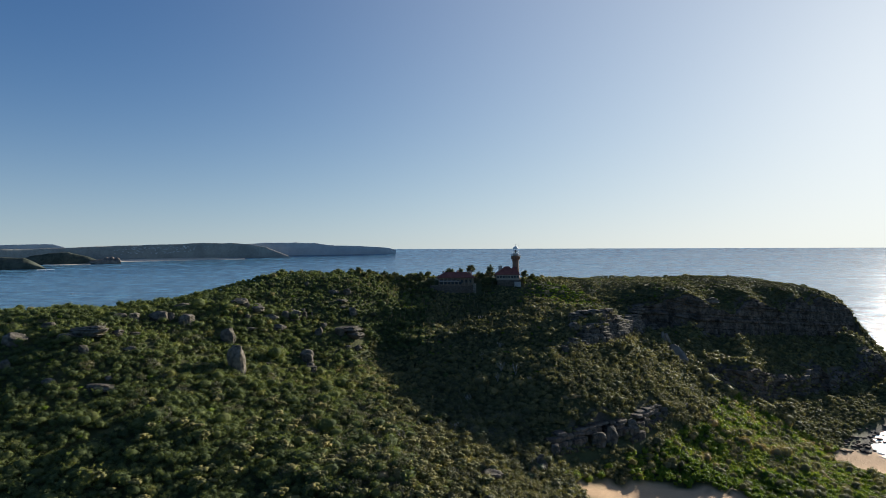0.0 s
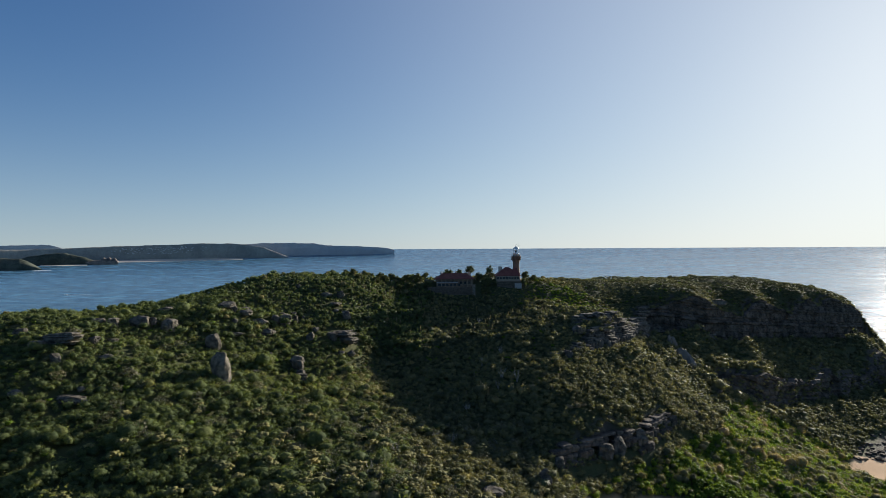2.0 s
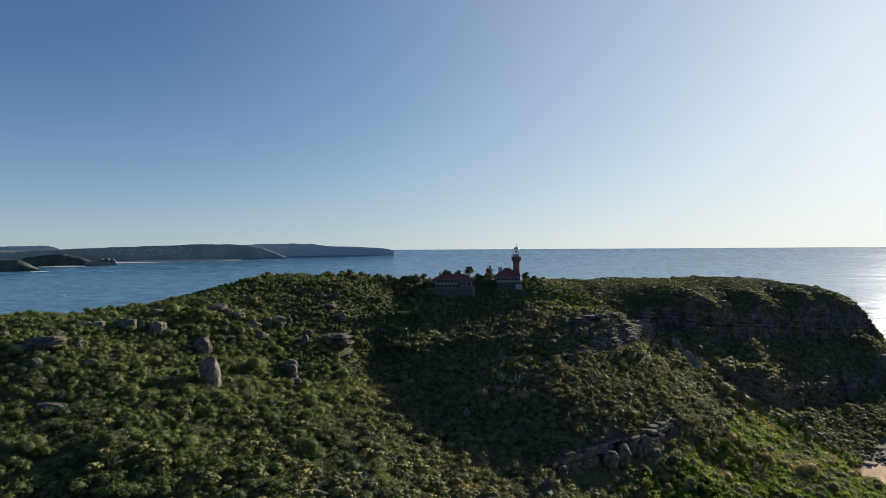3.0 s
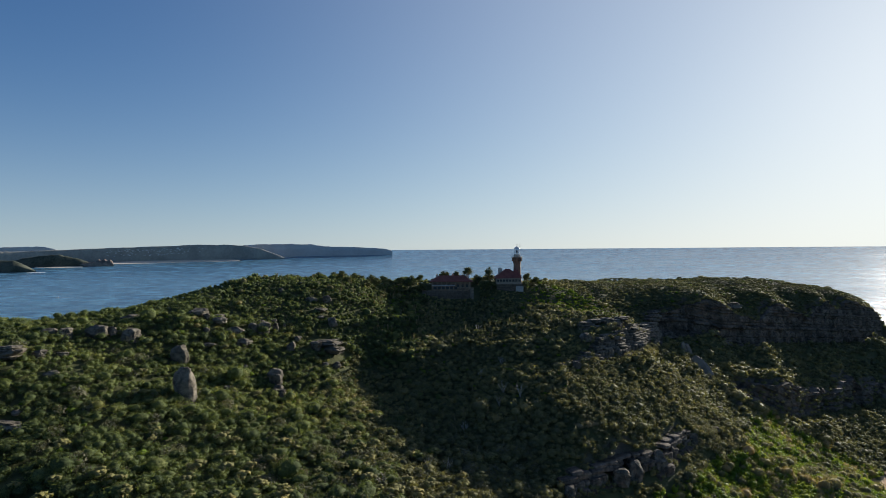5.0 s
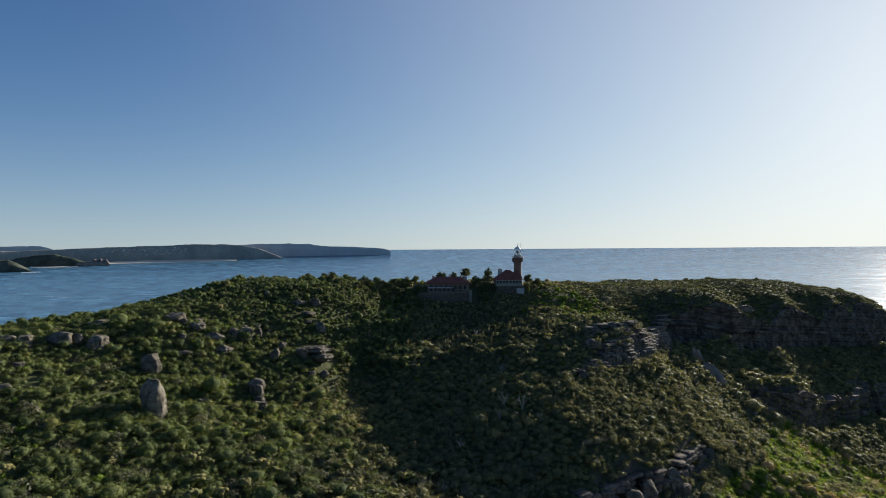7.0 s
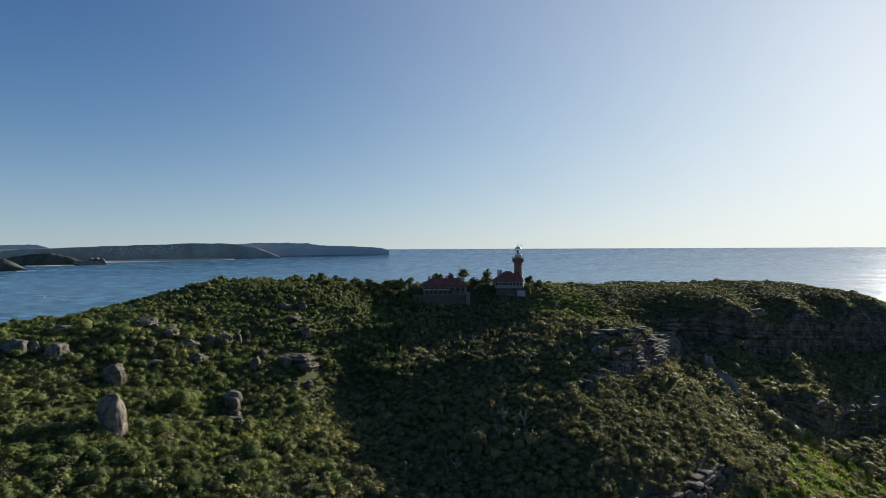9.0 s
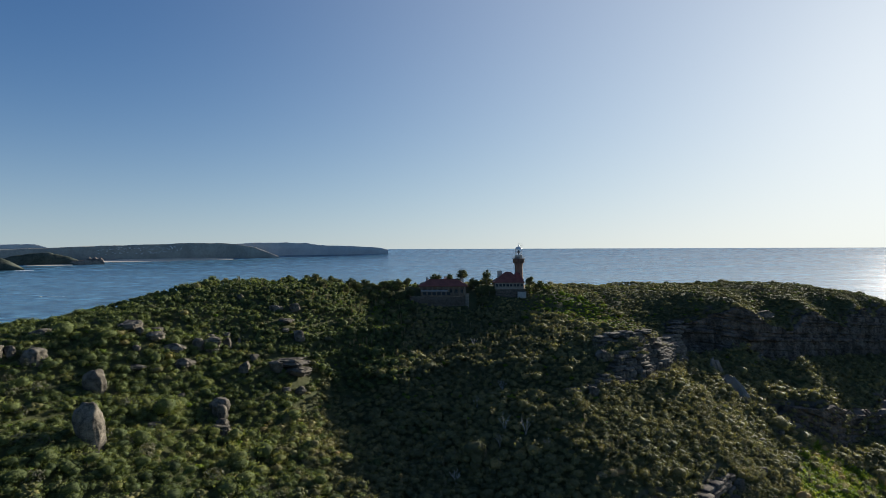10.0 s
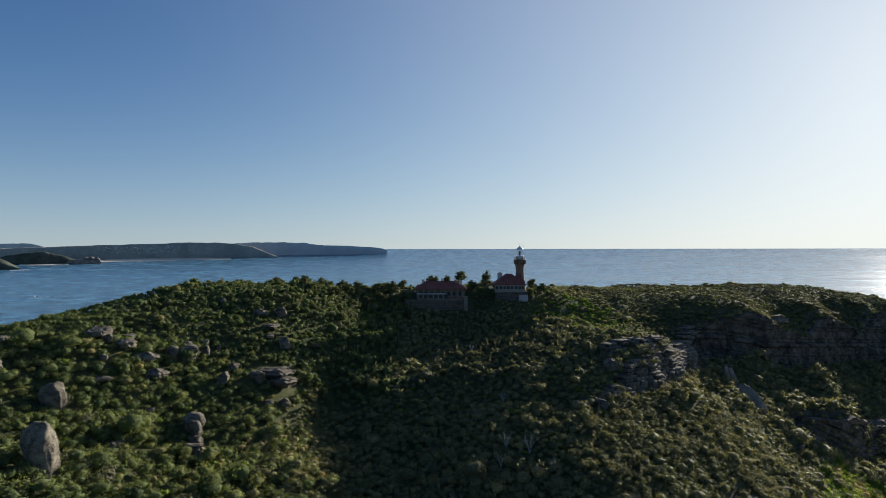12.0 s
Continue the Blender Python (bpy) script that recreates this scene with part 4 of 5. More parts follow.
def coast(name, label, u0, u1, depth, tops, material, seed, back=0.02, trees=4.0, steps=300, bluff=0.35):
    """A stretch of far coast: tops are (fraction along, crest height in metres); depth is (near end, far end) true distance."""
    rng = np.random.RandomState(seed)
    rows = [(0.0, 0.0), (0.004, bluff), (0.12, 0.35 + 0.45 * bluff), (0.3, 0.58 + 0.3 * bluff), (0.55, 0.80), (0.8, 0.93), (1.0, 1.0), (1.6, 0.5), (2.0, -0.1)]
    V = []
    fx, fz = zip(*tops)
    for i in range(steps + 1):
        f = i / steps
        u = u0 + (u1 - u0) * f
        d = depth[0] + (depth[1] - depth[0]) * f
        top = np.interp(f, fx, fz)
        rough = 1 + 0.05 * noise.noise(Vector((f * 14, seed, 0))) + 0.03 * noise.noise(Vector((f * 41, seed, 3)))
        for j, (g, hgt) in enumerate(rows):
            gully = noise.noise(Vector((f * 9, seed + 9, j * 0.5))) + 0.4 * noise.noise(Vector((f * 30, seed + 5, j * 0.9)))
            x, y, k, z = far_point(u, d * (1 + back * (g + (0.10 * gully if 0 < j < 6 else 0))))
            V.append((x, y, z - 2 * k + (top * rough * hgt + (rng.uniform(0, trees) if 2 <= j <= 6 else 0)) * k))
    n = len(rows)
    Q = [(i * n + j, i * n + j + 1, (i + 1) * n + j + 1, (i + 1) * n + j) for i in range(steps) for j in range(n - 1)]
    Q.append(tuple(range(n)))
    Q.append(tuple(steps * n + j for j in range(n - 1, -1, -1)))
    me = bpy.data.meshes.new(name)
    me.from_pydata(V, [], Q)
    me.polygons.foreach_set("use_smooth", [True] * len(Q))
    me.materials.append(material)
    return tagged(new(name, me), label, "coast", kind="structure")


# distance haze is put into the next two wood colours, far paler than leaves
M_FAR_HAZED = surface("hazed_far_woods", (0.26, 0.26, 0.23), (0.37, 0.36, 0.31), 0.012, 0.95, 0.1, fine=6.0)
M_FARTHER_HAZED = surface("hazed_farther_woods", (0.46, 0.46, 0.45), (0.54, 0.54, 0.52), 0.008, 0.95, 0.1, fine=6.0)
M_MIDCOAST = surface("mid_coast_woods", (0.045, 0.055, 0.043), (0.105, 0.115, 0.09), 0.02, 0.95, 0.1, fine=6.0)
M_FARROCK = surface("far_sandstone", (0.15, 0.13, 0.11), (0.33, 0.28, 0.225), 0.06, 0.95, 0.1)
M_FARSAND = surface("far_sand", (0.62, 0.53, 0.41), (0.74, 0.65, 0.52), 0.02, 0.95, 0.1)

coast("backdrop_far_range", "haze-coloured wooded tableland far behind the coast", -0.95, -0.617, (15000, 15000), [(0, 225), (0.4, 240), (0.67, 248), (0.84, 263), (0.93, 260), (0.97, 215), (1, 165)], M_FARTHER_HAZED, 1)
coast("backdrop_cape", "long wooded cape ending in a sea cliff", -0.32, -0.0775, (10500, 14500), [(0, 215), (0.16, 242), (0.35, 246), (0.46, 244), (0.54, 203), (0.77, 184), (0.96, 145), (0.985, 115), (1, 95)], M_FARTHER_HAZED, 2, bluff=0.55)
coast("backdrop_main_ridge", "long wooded ridge above the far beach", -0.95, -0.252, (4900, 8800), [(0, 112), (0.32, 124), (0.47, 141), (0.585, 163), (0.706, 182), (0.8, 208), (0.86, 205), (0.905, 188), (0.945, 147), (0.985, 52), (1, 12)], M_FAR_HAZED, 3, bluff=0.12, trees=3.0, steps=500)
coast("backdrop_wooded_hill", "dark wooded hill beside the small beach", -0.705, -0.56, (4700, 5000), [(0, 20), (0.2, 70), (0.45, 92), (0.62, 98), (0.85, 60), (1, 18)], M_MIDCOAST, 4, bluff=0.15, trees=2.0, steps=80)
coast("backdrop_sandstone_point", "tan sandstone cliffs of a low point", -0.585, -0.528, (4950, 5050), [(0, 14), (0.1, 30), (0.3, 33), (0.5, 38), (0.57, 58), (0.66, 49), (0.74, 60), (0.83, 45), (0.9, 56), (0.96, 42), (1, 10)], M_FARROCK, 5, back=0.012, bluff=0.9, steps=60)
coast("backdrop_near_head", "dark wooded head with a rocky foot", -0.98, -0.652, (3350, 3650), [(0, 82), (0.55, 77), (0.78, 73), (0.89, 68), (0.93, 52), (0.96, 34), (1, 6)], M_MIDCOAST, 6, bluff=0.55, trees=2.5, steps=110)


def shore_strip(name, label, u0, u1, depth, wide, rise, material, seed):
    V, steps = [], 60
    for i in range(steps + 1):
        f = i / steps
        wob = 1 + 0.004 * noise.noise(Vector((f * 7, seed, 0)))
        for g, z in ((-0.5, -1.0), (0.0, 1.0), (0.6, rise), (1.0, rise)):
            d = (depth[0] + (depth[1] - depth[0]) * f) * wob + g * wide * (0.35 + math.sin(math.pi * f) ** 0.5)
            x, y, k, s = far_point(u0 + (u1 - u0) * f, d)
            V.append((x, y, s + z * k))
    me = bpy.data.meshes.new(name)
    me.from_pydata(V, [], [(i * 4 + j, i * 4 + 4 + j, i * 4 + 5 + j, i * 4 + 1 + j) for i in range(steps) for j in range(3)])
    me.materials.append(material)
    return tagged(new(name, me), label, "beach", kind="structure")


shore_strip("backdrop_small_beach", "short pale beach between wooded heads", -0.655, -0.578, (4700, 4780), 260, 4, M_FARSAND, 7)
shore_strip("backdrop_long_beach", "long pale beach under the ridge", -0.535, -0.325, (6050, 7400), 900, 6, M_FARSAND, 8)
M_FOAM = surface("sea_foam", (0.70, 0.74, 0.76), (0.86, 0.88, 0.88), 0.05, 0.8)
shore_strip("backdrop_surf", "white surf along the rocky head", -0.668, -0.637, (3500, 3560), 22, 1.2, M_FOAM, 9)


M_FARHOUSE = surface("far_house_walls", (0.55, 0.55, 0.54), (0.78, 0.78, 0.76), 0.05, 0.9, 0.1)


def far_houses():
    """The hillside suburb across the bay: many small pale houses."""
    rng = random.Random(8)
    bm = bmesh.new()
    for _ in range(110):
        u = -0.55 + 0.17 * rng.betavariate(1.8, 1.8)
        f = (u + 0.95) / 0.698
        g = rng.uniform(0.08, 0.6)
        top = float(np.interp(f, (0.47, 0.585, 0.706, 0.8), (141, 163, 182, 208)))
        x, y, k, s = far_point(u, (4900 + 3900 * f) * (1 + 0.02 * g) - 14)
        z = s + (top * float(np.interp(g, (0.0, 0.12, 0.3, 0.55, 0.8), (0.2, 0.40, 0.62, 0.80, 0.93))) + 3) * k
        bmesh.ops.create_cube(bm, size=1, matrix=Matrix.Translation((x, y, z)) @ Matrix.Diagonal((rng.uniform(9, 17) * k, 8 * k, rng.uniform(4, 7) * k, 1)))
    me = bpy.data.meshes.new("far_houses")
    bm.to_mesh(me); bm.free(); me.materials.append(M_FARHOUSE)
    tagged(new("far_houses", me), "pale hillside houses scattered through the far woods", "houses", kind="stuff")


far_houses()


# ---- building helpers ----
def boxes(*specs, bevel=0.0):
    """One bmesh of boxes: centre x, y, base z, size x, y, z, and an optional turn about z."""
    bm = bmesh.new()
    for s in specs:
        x, y, z, a, b, c = s[:6]
        bmesh.ops.create_cube(bm, size=1, matrix=pose(x, y, z + c / 2, 0, 0, s[6] if len(s) > 6 else 0) @ Matrix.Diagonal((a, b, c, 1)))
    if bevel:
        bmesh.ops.bevel(bm, geom=bm.edges[:], offset=bevel, segments=1, affect="EDGES")
    return bm


def lathe(profile, seg=32):
    """A turned body from (radius, height) pairs."""
    bm = bmesh.new()
    rings = [[bm.verts.new((r * math.cos(2 * math.pi * i / seg), r * math.sin(2 * math.pi * i / seg), z)) for i in range(seg)] for r, z in profile]
    for a, b in zip(rings, rings[1:]):
        for i in range(seg):
            bm.faces.new((a[i], a[(i + 1) % seg], b[(i + 1) % seg], b[i]))
    bm.faces.new(rings[0][::-1]); bm.faces.new(rings[-1])
    for f in bm.faces:
        f.smooth = len(f.verts) == 4
    return bm


def rod(points, radius, seg=6):
    """A thin bar along points; radius may be a (start, end) pair."""
    r0, r1 = radius if isinstance(radius, tuple) else (radius, radius)
    bm = bmesh.new()
    rings = []
    for i, p in enumerate(points):
        p = Vector(p)
        d = (Vector(points[min(i + 1, len(points) - 1)]) - Vector(points[max(i - 1, 0)])).normalized()
        side = d.cross(Vector((0.3, 0.1, 1) if abs(d.z) < 0.9 else (1, 0.2, 0))).normalized()
        up = side.cross(d)
        r = r0 + (r1 - r0) * i / (len(points) - 1)
        rings.append([bm.verts.new(p + (side * math.cos(2 * math.pi * k / seg) + up * math.sin(2 * math.pi * k / seg)) * r) for k in range(seg)])
    for a, b in zip(rings, rings[1:]):
        for k in range(seg):
            bm.faces.new((a[k], a[(k + 1) % seg], b[(k + 1) % seg], b[k]))
    bm.faces.new(rings[0][::-1]); bm.faces.new(rings[-1])
    bmesh.ops.recalc_face_normals(bm, faces=bm.faces)
    return bm


def hip_roof(cx, cy, z, w, d, rise, ridge, thick=0.25, over=0.0):
    """A hipped roof on a w x d plan, with a ridge of the given length along x, and an eave edge."""
    bm = bmesh.new()
    w, d = w + 2 * over, d + 2 * over
    low = [bm.verts.new((cx + a * w / 2, cy + b * d / 2, z)) for a, b in ((-1, -1), (1, -1), (1, 1), (-1, 1))]
    eave = [bm.verts.new((v.co.x, v.co.y, z + thick)) for v in low]
    r0, r1 = bm.verts.new((cx - ridge / 2, cy, z + thick + rise)), bm.verts.new((cx + ridge / 2, cy, z + thick + rise))
    bm.faces.new(low[::-1])
    for i in range(4):
        bm.faces.new((low[i], low[(i + 1) % 4], eave[(i + 1) % 4], eave[i]))
    bm.faces.new((eave[0], eave[1], r1, r0)); bm.faces.new((eave[1], eave[2], r1))
    bm.faces.new((eave[2], eave[3], r0, r1)); bm.faces.new((eave[3], eave[0], r0))
    return bm


def thing(name, x, y, z, label, category, group="", turn=0):
    ob = new(name)
    ob.matrix_world = pose(x, y, z, 0, 0, turn)
    return tagged(ob, label, category, group)


def window(parent, x, y, z, w, h, bars=2):
    """A window in a south wall: deep frame, dark glass, glazing bars, sill."""
    fr = part("window", boxes((x - w / 2, y, z, 0.12, 0.22, h), (x + w / 2, y, z, 0.12, 0.22, h), (x, y, z + h - 0.06, w, 0.22, 0.12), (x, y, z - 0.06, w, 0.22, 0.12)), M_TRIM, parent, "cream-painted timber window")
    part("pane", boxes((x, y + 0.03, z + 0.05, w - 0.1, 0.04, h - 0.1)), M_GLASS, fr)
    for i in range(1, bars):
        part("glazing_bar", boxes((x - w / 2 + w * i / bars, y - 0.02, z, 0.06, 0.08, h)), M_TRIM, fr)
    part("sill", boxes((x, y - 0.12, z - 0.14, w + 0.3, 0.3, 0.1)), M_TRIM, fr)


# ---- lighthouse ----
def build_lighthouse():
    base = 94.6
    lh = thing("lighthouse", 48.2, 405, base, "brown sandstone lighthouse with white lantern on the hilltop", "lighthouse")
    part("tower", lathe([(3.1, -2), (3.05, 0), (2.95, 0.7), (2.7, 0.75), (2.3, 5), (2.05, 9.2), (2.08, 10.2), (2.25, 11.4), (2.6, 13.0), (2.9, 13.9), (2.9, 14.2)], 40), M_BRICKSTONE, lh)
    # corbels under the gallery
    for i in range(20):
        a = 2 * math.pi * i / 20
        part("corbel", boxes((math.cos(a) * 2.62, math.sin(a) * 2.62, 12.3, 0.85, 0.32, 1.8, math.degrees(a)), bevel=0.05), M_BRICKSTONE, lh)
    deck = part("gallery", lathe([(2.7, 14.1), (3.25, 14.15), (3.3, 14.3), (3.3, 14.5), (2.2, 14.55)], 40), M_BRICKSTONE, lh, "dark stone gallery round the tower top")
    for i in range(20):
        a = 2 * math.pi * i / 20
        part("post", rod([(math.cos(a) * 3.18, math.sin(a) * 3.18, 14.4), (math.cos(a) * 3.18, math.sin(a) * 3.18, 15.55)], 0.035), M_DARK, deck)
    for z in (14.8, 15.15, 15.55):
        ring = [(math.cos(2 * math.pi * i / 40) * 3.18, math.sin(2 * math.pi * i / 40) * 3.18, z) for i in range(41)]
        part("rail", rod(ring, 0.03), M_DARK, deck)
    part("lantern_base", lathe([(1.9, 14.4), (1.9, 16.2), (1.98, 16.25), (1.98, 16.4), (1.8, 16.4)], 32), M_WHITE, lh, "white-painted lantern base")
    lantern = part("lantern", lathe([(1.72, 16.4), (1.72, 16.55), (1.6, 16.55)], 32), M_WHITE, lh)
    for i in range(12):
        a, b = 2 * math.pi * i / 12, 2 * math.pi * (i + 1) / 12
        part("mullion", rod([(math.cos(a) * 1.72, math.sin(a) * 1.72, 16.4), (math.cos(a) * 1.72, math.sin(a) * 1.72, 19.35)], 0.06), M_WHITE, lantern)
        mid = (a + b) / 2
        pane = part("pane", boxes((math.cos(mid) * 1.66, math.sin(mid) * 1.66, 16.5, 0.03, 0.84, 2.8, math.degrees(mid))), M_CLEAR, lantern)
        pane.visible_shadow = False
    for z in (17.4, 18.4):
        ring = [(math.cos(2 * math.pi * i / 12) * 1.72, math.sin(2 * math.pi * i / 12) * 1.72, z) for i in range(13)]
        part("glazing_ring", rod(ring, 0.05), M_WHITE, lantern)
    part("lens", lathe([(0.25, 16.5), (0.35, 17.0), (0.62, 17.4), (0.7, 17.9), (0.62, 18.4), (0.35, 18.8)], 20), M_GLASS, lantern, "glass lens of the light")
    part("pedestal", lathe([(0.3, 14.5), (0.3, 16.6)], 12), M_DARK, lantern)
    dome = part("dome", lathe([(1.95, 19.3), (1.95, 19.45), (1.78, 19.55), (1.65, 19.95), (1.3, 20.4), (0.8, 20.7), (0.35, 20.85), (0.28, 21.0)], 32), M_WHITE, lh, "white domed lantern roof")
    part("ventilator", lathe([(0.2, 20.95), (0.34, 21.1), (0.38, 21.3), (0.25, 21.5), (0.06, 21.6)], 16), M_WHITE, dome)
    part("wind_vane", rod([(0, 0, 21.5), (0, 0, 22.6)], 0.04), M_DARK, dome)
    part("vane_arrow", boxes((0.1, 0, 22.3, 0.9, 0.05, 0.12)), M_DARK, dome)
    part("tower_window", boxes((0, -2.32, 6.0, 0.7, 0.3, 1.2)), M_GLASS, lh)
    part("tower_door", boxes((0, -2.9, 0, 1.1, 0.3, 2.2)), M_DARK, lh)
    mast = thing("radio_mast", 50.3, 408, 94, "thin steel radio mast beside the lighthouse", "mast")
    part("pole", rod([(0, 0, 0), (0, 0, 23.5)], (0.08, 0.03)), M_DARK, mast)
    for z in (17.5, 20.0, 22.0):
        part("crossarm", rod([(-0.7, 0, z), (0.7, 0, z)], 0.04), M_DARK, mast)
    for a in range(3):
        part("stay", rod([(0, 0, 14), (4 * math.cos(a * 2.1), 4 * math.sin(a * 2.1), 0)], 0.02), M_DARK, mast)


build_lighthouse()


# ---- keepers' cottages ----
def chimney(parent, x, y, z, h=2.6, w=1.3):
    c = part("chimney", boxes((x, y, z, w, 0.9, h), (x, y, z + h - 0.35, w + 0.2, 1.1, 0.3), (x, y, z, w + 0.15, 1.05, 0.4), bevel=0.04), M_CHIMNEY, parent, "cream rendered chimney")
    for dx in (-0.3, 0.3):
        part("chimney_pot", lathe([(0.16, 0), (0.14, 0.5)], 10), M_BRICKSTONE, c).location = (x + dx, y, z + h)


def stone_wall(name, x0, x1, y, z0, z1, label, seed):
    """A retaining wall of coursed stones with a coping."""
    rng = random.Random(seed)
    w = tagged(new(name), label, "wall")
    w.location = (x0, y, z0)
    part("core", boxes(((x1 - x0) / 2, 0.35, -2, x1 - x0, 0.5, z1 - z0 + 2)), M_BACKWALL, w)
    z = 0.0
    while z < z1 - z0 - 0.3:
        h, x = rng.uniform(0.45, 0.7), 0.0
        while x < x1 - x0:
            a = rng.uniform(0.6, 1.5)
            ob = new("stone", rng.choice(BLOCKS))
            ob.data = ob.data
            ob.parent = w
            ob.matrix_local = pose(min(x + a / 2, x1 - x0 - 0.3), rng.uniform(-0.06, 0.06), z - 0.05) @ Matrix.Diagonal((a * 1.0, 0.7, h * 1.05, 1))
            x += a
        z += h
    part("coping", boxes(((x1 - x0) / 2, 0.1, z1 - z0 - 0.1, x1 - x0 + 0.2, 0.9, 0.25), bevel=0.05), M_WALLSTONE, w)


def build_cottages():
    # assistants' long cottage with a white lean-to and an arcaded verandah
    z = 91.6
    c = thing("cottage", 8.2, 387, z, "long sandstone cottage with red hipped iron roof", "house", "keepers' cottages")
    part("wall", boxes((0, 0.5, -2, 22.5, 8.5, 6.3)), M_WALLSTONE, c)
    roof = part("roof", hip_roof(0, 0.2, 4.3, 22.5, 9.6, 3.1, 14.0, over=1.0), M_ROOF, c, "red corrugated hipped roof")
    for i in range(46):
        x = -12.0 + i * 0.533
        run = min(1.0, max(0.05, (12.25 - abs(x)) / 5.0))
        part("roof_rib", rod([(x, -5.55, 4.6), (x, -5.55 + 5.75 * run, 4.6 + 3.1 * run)], 0.05, 4), M_ROOF, roof)
    part("ridge_cap", rod([(-7, 0.2, 7.68), (7, 0.2, 7.68)], 0.12), M_ROOF, roof)
    chimney(c, -8.0, 1.5, 5.6, 2.6)
    chimney(c, 1.0, 2.0, 6.2, 2.4)
    chimney(c, 9.5, 1.5, 5.2, 2.6)
    for i in range(9):
        x = -10.6 + i * 2.62
        part("verandah_post", boxes((x, -4.6, 0, 0.28, 0.28, 4.3)), M_TRIM, c)
    for i in range(8):
        x = -9.3 + i * 2.62
        bm = bmesh.new()
        pts = [(x - 1.15, 4.25), (x + 1.15, 4.25), (x + 1.15, 3.2)] + [(x + 1.15 * math.cos(a), 3.0 + 0.85 * math.sin(a)) for a in [math.pi * k / 8 for k in range(9)]] + [(x - 1.15, 3.2)]
        f = bm.faces.new([bm.verts.new((px, -4.62, pz)) for px, pz in pts])
        ext = bmesh.ops.extrude_face_region(bm, geom=[f])
        bmesh.ops.translate(bm, vec=(0, 0.25, 0), verts=[v for v in ext["geom"] if isinstance(v, bmesh.types.BMVert)])
        bmesh.ops.recalc_face_normals(bm, faces=bm.faces)
        part("arch", bm, M_WALLSTONE, c)
        window(c, x, -3.78, 1.1, 1.3, 1.8)
    lean = part("lean_to", boxes((-4.4, -7.2, -0.4, 12.2, 4.2, 2.6)), M_WALLSTONE, c, "low lean-to with a white roof")
    part("lean_to_roof", boxes((-4.4, -7.2, 2.2, 12.8, 4.8, 0.28), bevel=0.04), M_DULLWHITE, lean)
    for i in range(6):
        part("lean_to_post", boxes((-10.2 + i * 2.3, -9.45, -0.4, 0.16, 0.16, 2.6)), M_TRIM, lean)
        part("opening", boxes((-9.1 + i * 2.3, -9.33, 0.5, 1.7, 0.1, 1.4)), M_GLASS, lean)
    stone_wall("retaining_wall", -8, 19.6, 376.3, 87.2, 91.4, "long dark coursed-stone retaining wall below the cottage", 41)
    pier = thing("stone_pier", 19.5, 375.6, 86.6, "square stone gate pier at the terrace edge", "pier")
    part("shaft", boxes((0, 0, -1, 1.7, 1.7, 7.0), bevel=0.08), M_BACKWALL, pier)
    part("cap", boxes((0, 0, 6.0, 2.1, 2.1, 0.4), bevel=0.08), M_WALLSTONE, pier)
    # head keeper's cottage joined to the tower
    z = 94.6
    k = thing("cottage", 41, 391.5, z, "sandstone cottage with steep red roof before the tower", "house", "keepers' cottages")
    part("wall", boxes((0, 0.5, -3, 14.0, 9.0, 5.8)), M_WALLSTONE, k)
    roof = part("roof", hip_roof(0, 0.3, 2.8, 14.0, 10.0, 5.0, 2.5, over=0.8), M_ROOF, k, "steep red corrugated hipped roof")
    for i in range(30):
        x = -7.5 + i * 0.517
        run = min(1.0, max(0.05, (7.75 - abs(x)) / 6.5))
        part("roof_rib", rod([(x, -5.5, 3.08), (x, -5.5 + 5.8 * run, 3.08 + 5.0 * run)], 0.05, 4), M_ROOF, roof)
    part("rear_wall", boxes((5.5, 8.2, -3, 5.0, 8.0, 6.4)), M_WALLSTONE, k)
    part("rear_roof", hip_roof(5.5, 8.2, 3.4, 5.0, 8.0, 4.2, 0.6, over=0.6), M_ROOF, k, "red hipped roof of the link to the tower")
    chimney(k, -4.0, 2.4, 5.0, 3.4, 2.3)
    part("verandah_floor", boxes((0, -5.2, -0.3, 14.6, 2.2, 0.3)), M_TRIM, k)
    for i in range(9):
        part("verandah_post", boxes((-7.0 + i * 1.75, -5.7, 0, 0.2, 0.2, 2.8)), M_TRIM, k)
    part("verandah_beam", boxes((0, -5.7, 2.5, 14.4, 0.22, 0.28)), M_TRIM, k)
    part("weatherboard", boxes((0, -5.72, 0, 14.0, 0.1, 0.75)), M_TRIM, k)
    for i in range(8):
        window(k, -6.1 + i * 1.75, -5.62, 0.9, 1.3, 1.4, 2)
    stone_wall("retaining_wall", 34, 48.5, 384.6, 90.4, 94.2, "coursed-stone retaining wall below the small cottage", 42)
    t = thing("water_tank", 46.8, 383.2, 90.6, "pale grey rectangular water tank beside the cottage", "tank")
    part("shell", boxes((0, 0, -0.6, 4.0, 2.4, 3.2), bevel=0.08), M_DULLWHITE, t)
    part("lid", boxes((0, 0, 2.6, 4.2, 2.6, 0.15), bevel=0.03), M_DARK, t)


build_cottages()


